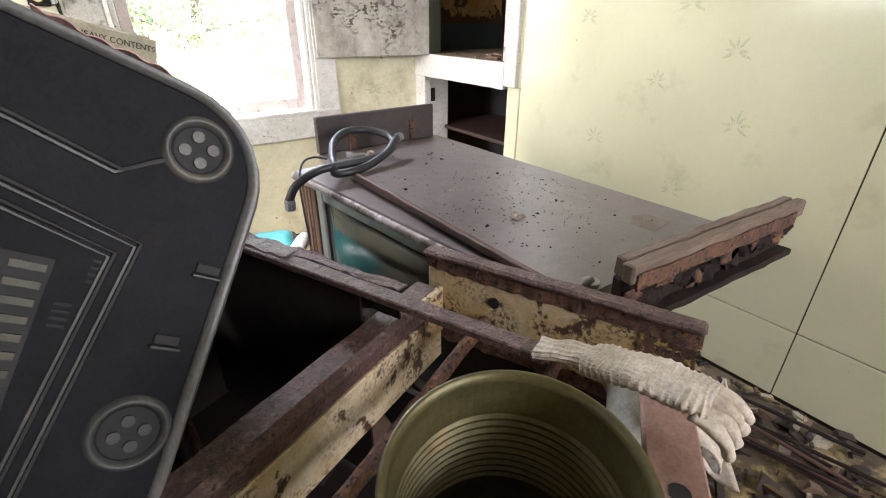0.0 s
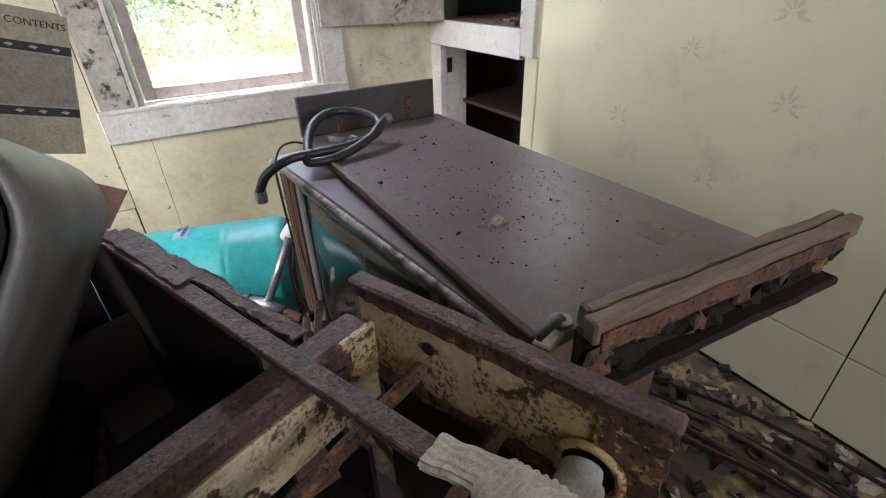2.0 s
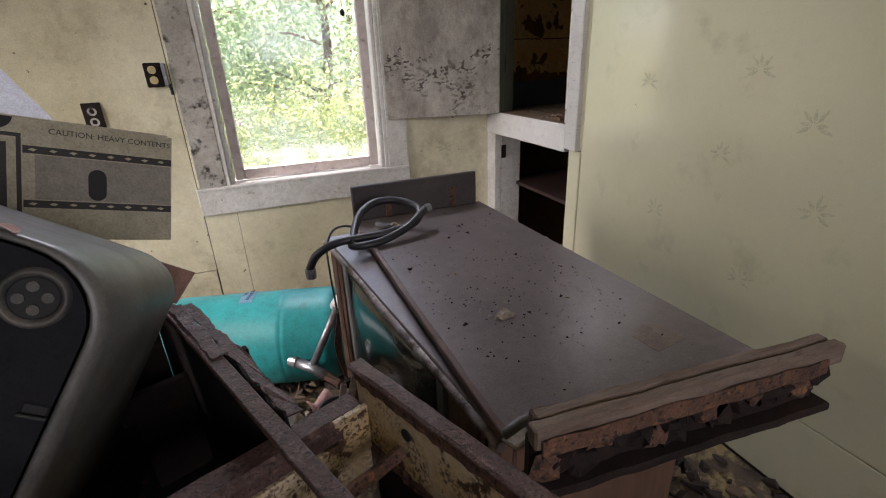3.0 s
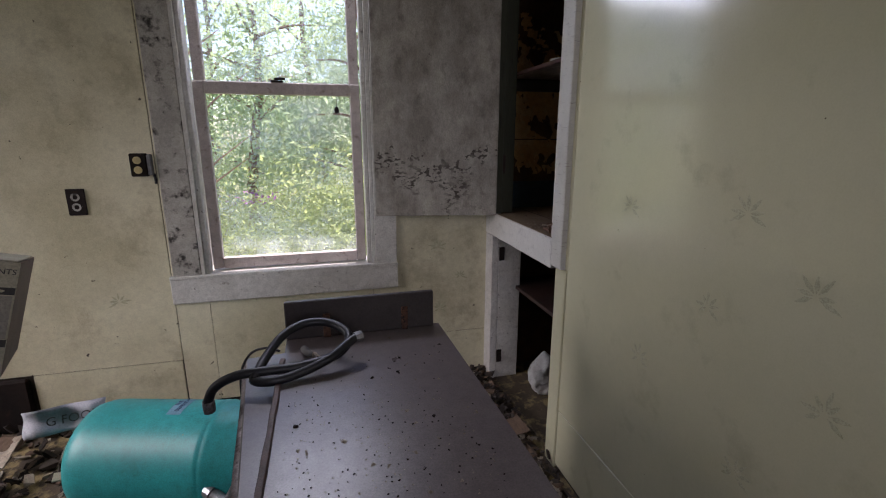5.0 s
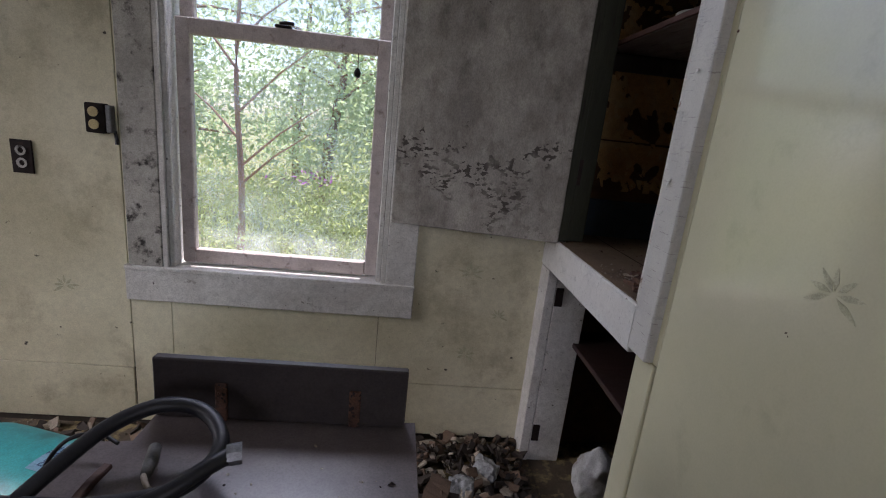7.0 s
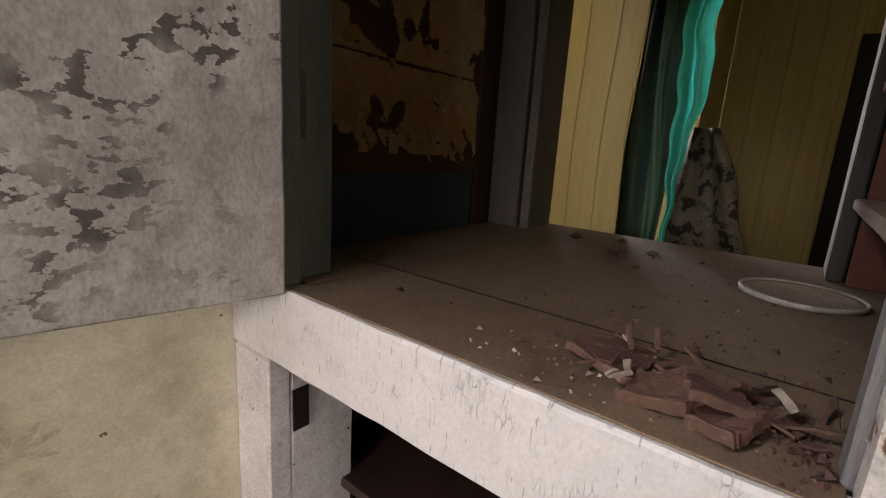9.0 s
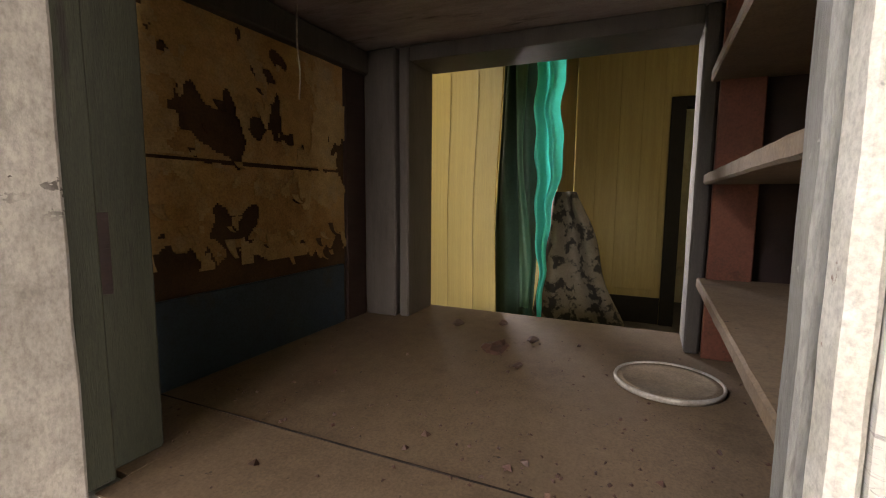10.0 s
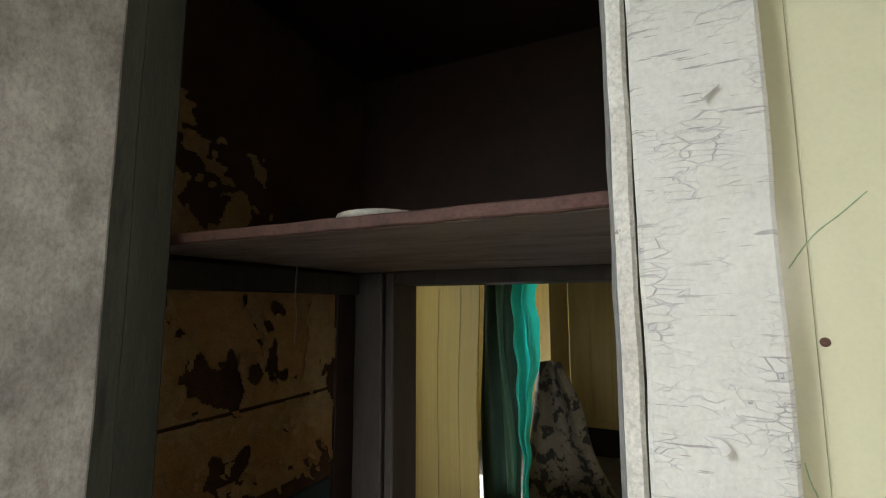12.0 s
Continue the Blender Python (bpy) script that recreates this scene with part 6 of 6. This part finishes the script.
for i in range(9):
    x0, y0 = 1.20 + rng.uniform(-0.05, 0.12), 0.62 + rng.uniform(-0.15, 0.1)
    solid("dry_cane", tube(smooth_line([(x0, y0, 0.035), (x0 + 0.09, y0 - 0.28, 0.036 + 0.004 * i), (x0 + 0.19 + rng.uniform(-0.04, 0.04), y0 - 0.62, 0.03)], 5), 0.0035 + rng.uniform(0, 0.003), 6), (M_BLACKIRON, M_STRIPWOOD)[i % 2], "dark stick lying along the wall", "stick", "sticks along the wall")
food = thing("food_bag", pose(-0.30, 1.97, 0.30, 70, 0, 12), "crumpled white paper bag printed in black", "bag")
part("paper", sheet(lambda u, v: (0.26 * (u - 0.5), 0.10 * (v - 0.5), 0.02 * math.sin(u * 9) + 0.012 * math.sin(v * 7 + u * 3)), 20, 8, 0.001), M_WHITECARD, food, "", True)
words("G FOOD", 0.045, M_INK, food, pose(0.035, 0.0, 0.036))
for i in range(9):
    s = rng.uniform(0.06, 0.13)
    solid("broken_carton", rough_up(board(-s, s, -s * 0.6, s * 0.6, -0.003, 0.003, 0.0005, 6, 0.002), 0.012, 12, i), (M_LITTERPALE, M_CARD, M_CARDBROWN)[i % 3], "torn carton piece heaped by the tank", "card", "carton pieces by the tank",
          matrix=pose(-0.42 + rng.uniform(-0.25, 0.25), 1.85 + rng.uniform(-0.2, 0.35), 0.045 + 0.008 * i, rng.uniform(-20, 20), rng.uniform(-20, 20), rng.uniform(0, 360)))
solid("wall_hole_stone", rough_up(box(-1.4, -0.665, NY - 0.03, NY + 0.003, 0.0, 0.255, 0.01), 0.012, 14), M_BLACKIRON, "dark bare wall base where a panel is gone", "wall", kind="structure")
for i, (x, y, a) in enumerate(((0.20, 1.32, 20), (0.30, 1.22, 80), (0.38, 1.30, 130), (0.16, 1.20, 60))):
    solid("rag_scrap", sheet(lambda u, v: (0.16 * (u - 0.5), 0.12 * (v - 0.5), 0.03 * math.sin(u * 6 + i) + 0.02 * math.sin(v * 8)), 12, 10, 0.002), (M_PIPEWHITE, M_LITTERPALE, M_PINK, M_LITTER_DARK)[i], "dirty scrap of cloth by the tank", "rag", "rags by the tank", smooth=True, matrix=pose(x, y, 0.10, 10, -15, a))

# ---- outside ----
solid("ground", box(-400, 400, NY + 0.35, 900, -0.62, -0.5), M_GRASS, "sunlit grassy ground", "ground", kind="structure")
# Unseen overhang, added and sized so the sun reaches only the sill.
solid("eaves", box(-3, 8, NY + 0.17, NY + 0.70, 2.62, 2.68), M_SIDING, "unseen overhang added to keep sun off the floor", "eaves", kind="structure")


def leaf_cloud(name, n, place, size, mat, seed, label, parent=None, drop=0.35):
    """Many small folded leaves."""
    rng = random.Random(seed)
    verts, faces = [], []
    for _ in range(n):
        c = Vector(place(rng))
        s = size * rng.uniform(0.6, 1.5)
        m = Euler((rng.gauss(drop, 0.7), rng.gauss(0, 0.7), rng.uniform(0, 6.28))).to_matrix()
        k = len(verts)
        verts += [c + m @ Vector(v) * s for v in ((-0.5, 0, 0), (-0.05, 0.2, 0.04), (0.5, 0, -0.06), (-0.05, -0.2, 0.04))]
        faces += [(k, k + 1, k + 2), (k, k + 2, k + 3)]
    me = bpy.data.meshes.new(name)
    me.from_pydata([tuple(v) for v in verts], [], faces)
    me.materials.append(mat)
    ob = new(name, me)
    if parent:
        ob.parent = parent
        ob["label"] = label
        return ob
    return tagged(ob, label, "plants", kind="stuff")


def tree(x, y, height, spread, seed, mat, label):
    rng = random.Random(seed)
    t = thing("tree", pose(x, y, -0.5), label, "tree", "trees behind the house")
    bend = [(0.2 * math.sin(k * 0.9 + seed), 0.2 * math.cos(k * 0.7), height * 0.8 * k / 6) for k in range(7)]
    trunk = tube(smooth_line(bend, 4), [0.13 * (1 - 0.8 * i / 24) for i in range(25)], 8)
    tips = []
    for k in range(12):
        z = height * rng.uniform(0.12, 0.8)
        a = rng.uniform(0, 6.28)
        L = spread * rng.uniform(0.5, 1.0)
        tip = Vector((L * math.cos(a), L * math.sin(a), z + L * rng.uniform(0.0, 0.5)))
        tube(smooth_line([(0.1, 0.1, z), tip * 0.5 + Vector((0, 0, z * 0.5 + 0.1)), tip], 3), [0.04, 0.035, 0.03, 0.025, 0.02, 0.014, 0.008], 5, trunk)
        tips.append(tip)
    part("trunk", trunk, M_BARK, t, "reddish bark")
    clumps = [(tip * rng.uniform(0.5, 1.05) + Vector((rng.gauss(0, 0.3), rng.gauss(0, 0.3), rng.gauss(0, 0.3))), rng.uniform(0.25, 0.6)) for tip in tips for _ in range(4)]

    def place(r):
        c, s = r.choice(clumps)
        return c + Vector((r.gauss(0, s), r.gauss(0, s), r.gauss(0, s * 0.7)))
    leaf_cloud("crown", 9000, place, 0.11, mat, seed, "dense sunlit leaves", t)
    return t


for i, (x, y, hgt, sp) in enumerate(((-3.4, 9.5, 6, 2.0), (-0.6, 10.5, 7, 2.2), (1.6, 9.6, 6, 2.0), (3.9, 10.5, 7, 2.2), (0.6, 13.5, 9, 2.8), (-5.8, 12, 8, 2.6), (6.3, 12.5, 8, 2.6), (-2.2, 14.5, 9, 2.8), (3.2, 15, 9.5, 3.0))):
    tree(x, y, hgt, sp, 60 + i, M_LEAFDARK, "leafy green tree behind the overgrown yard")


def bare_sapling():
    t = thing("sapling", pose(-0.88, 6.0, -0.5), "thin reddish dead sapling among the weeds", "sapling")
    part("trunk", tube(smooth_line([(0, 0, 0), (0.02, 0, 1.0), (-0.03, 0, 2.2), (0.06, 0, 3.4)], 5), [0.045 - 0.002 * i for i in range(16)], 8), M_DEADWOOD, t)
    for k, (z, a, L) in enumerate(((1.2, 0.3, 0.9), (1.5, 2.8, 0.7), (1.8, 0.6, 1.0), (2.2, 2.4, 0.8), (2.5, 0.2, 0.6), (1.0, 0.1, 0.8))):
        part("branch", tube([(0, 0, z), (L * 0.5 * math.cos(a), 0.1 * math.sin(k), z + L * 0.45), (L * math.cos(a), 0.15 * math.sin(k), z + L * 0.8)], [0.016, 0.011, 0.004], 6), M_DEADWOOD, t)


bare_sapling()


def in_weeds(r):
    y = r.uniform(4.0, 9.5)
    x = r.uniform(-3.5, 4.0)
    tall = 0.45 + 0.35 * noise.noise(Vector((x * 0.8, y * 0.8, 3.0))) + 0.10 * (y - 4)
    return (x + r.gauss(0, 0.05), y, -0.5 + abs(r.triangular(0, tall + 0.3, tall * 0.8)))


leaf_cloud("weeds", 30000, in_weeds, 0.05, M_LEAF, 91, "tall sunlit weeds filling the yard")
leaf_cloud("shrub_leaves", 16000, lambda r: (r.gauss(1.6, 1.2), r.gauss(7.6, 0.6), -0.4 + abs(r.gauss(0.5, 0.5))), 0.075, M_LEAF, 92, "leafy shrubs before the trees")
leaf_cloud("purple_blooms", 40, lambda r: (r.gauss(-0.15, 0.22), r.gauss(6.2, 0.2), 0.62 + r.gauss(0, 0.05)), 0.06, M_PETAL, 93, "small purple flower heads among the weeds")
stalks = bmesh.new()
rng = random.Random(95)
for _ in range(260):
    x, y = rng.uniform(-2.5, 3.0), rng.uniform(4.0, 7.5)
    h2 = rng.uniform(0.5, 1.1)
    tube([(x, y, -0.5), (x + rng.gauss(0, 0.05), y, -0.5 + h2 * 0.6), (x + rng.gauss(0, 0.1), y, -0.5 + h2)], [0.007, 0.005, 0.002], 4, stalks)
solid("weed_stalks", stalks, M_LEAF, "thin green weed stalks", "plants", kind="stuff")
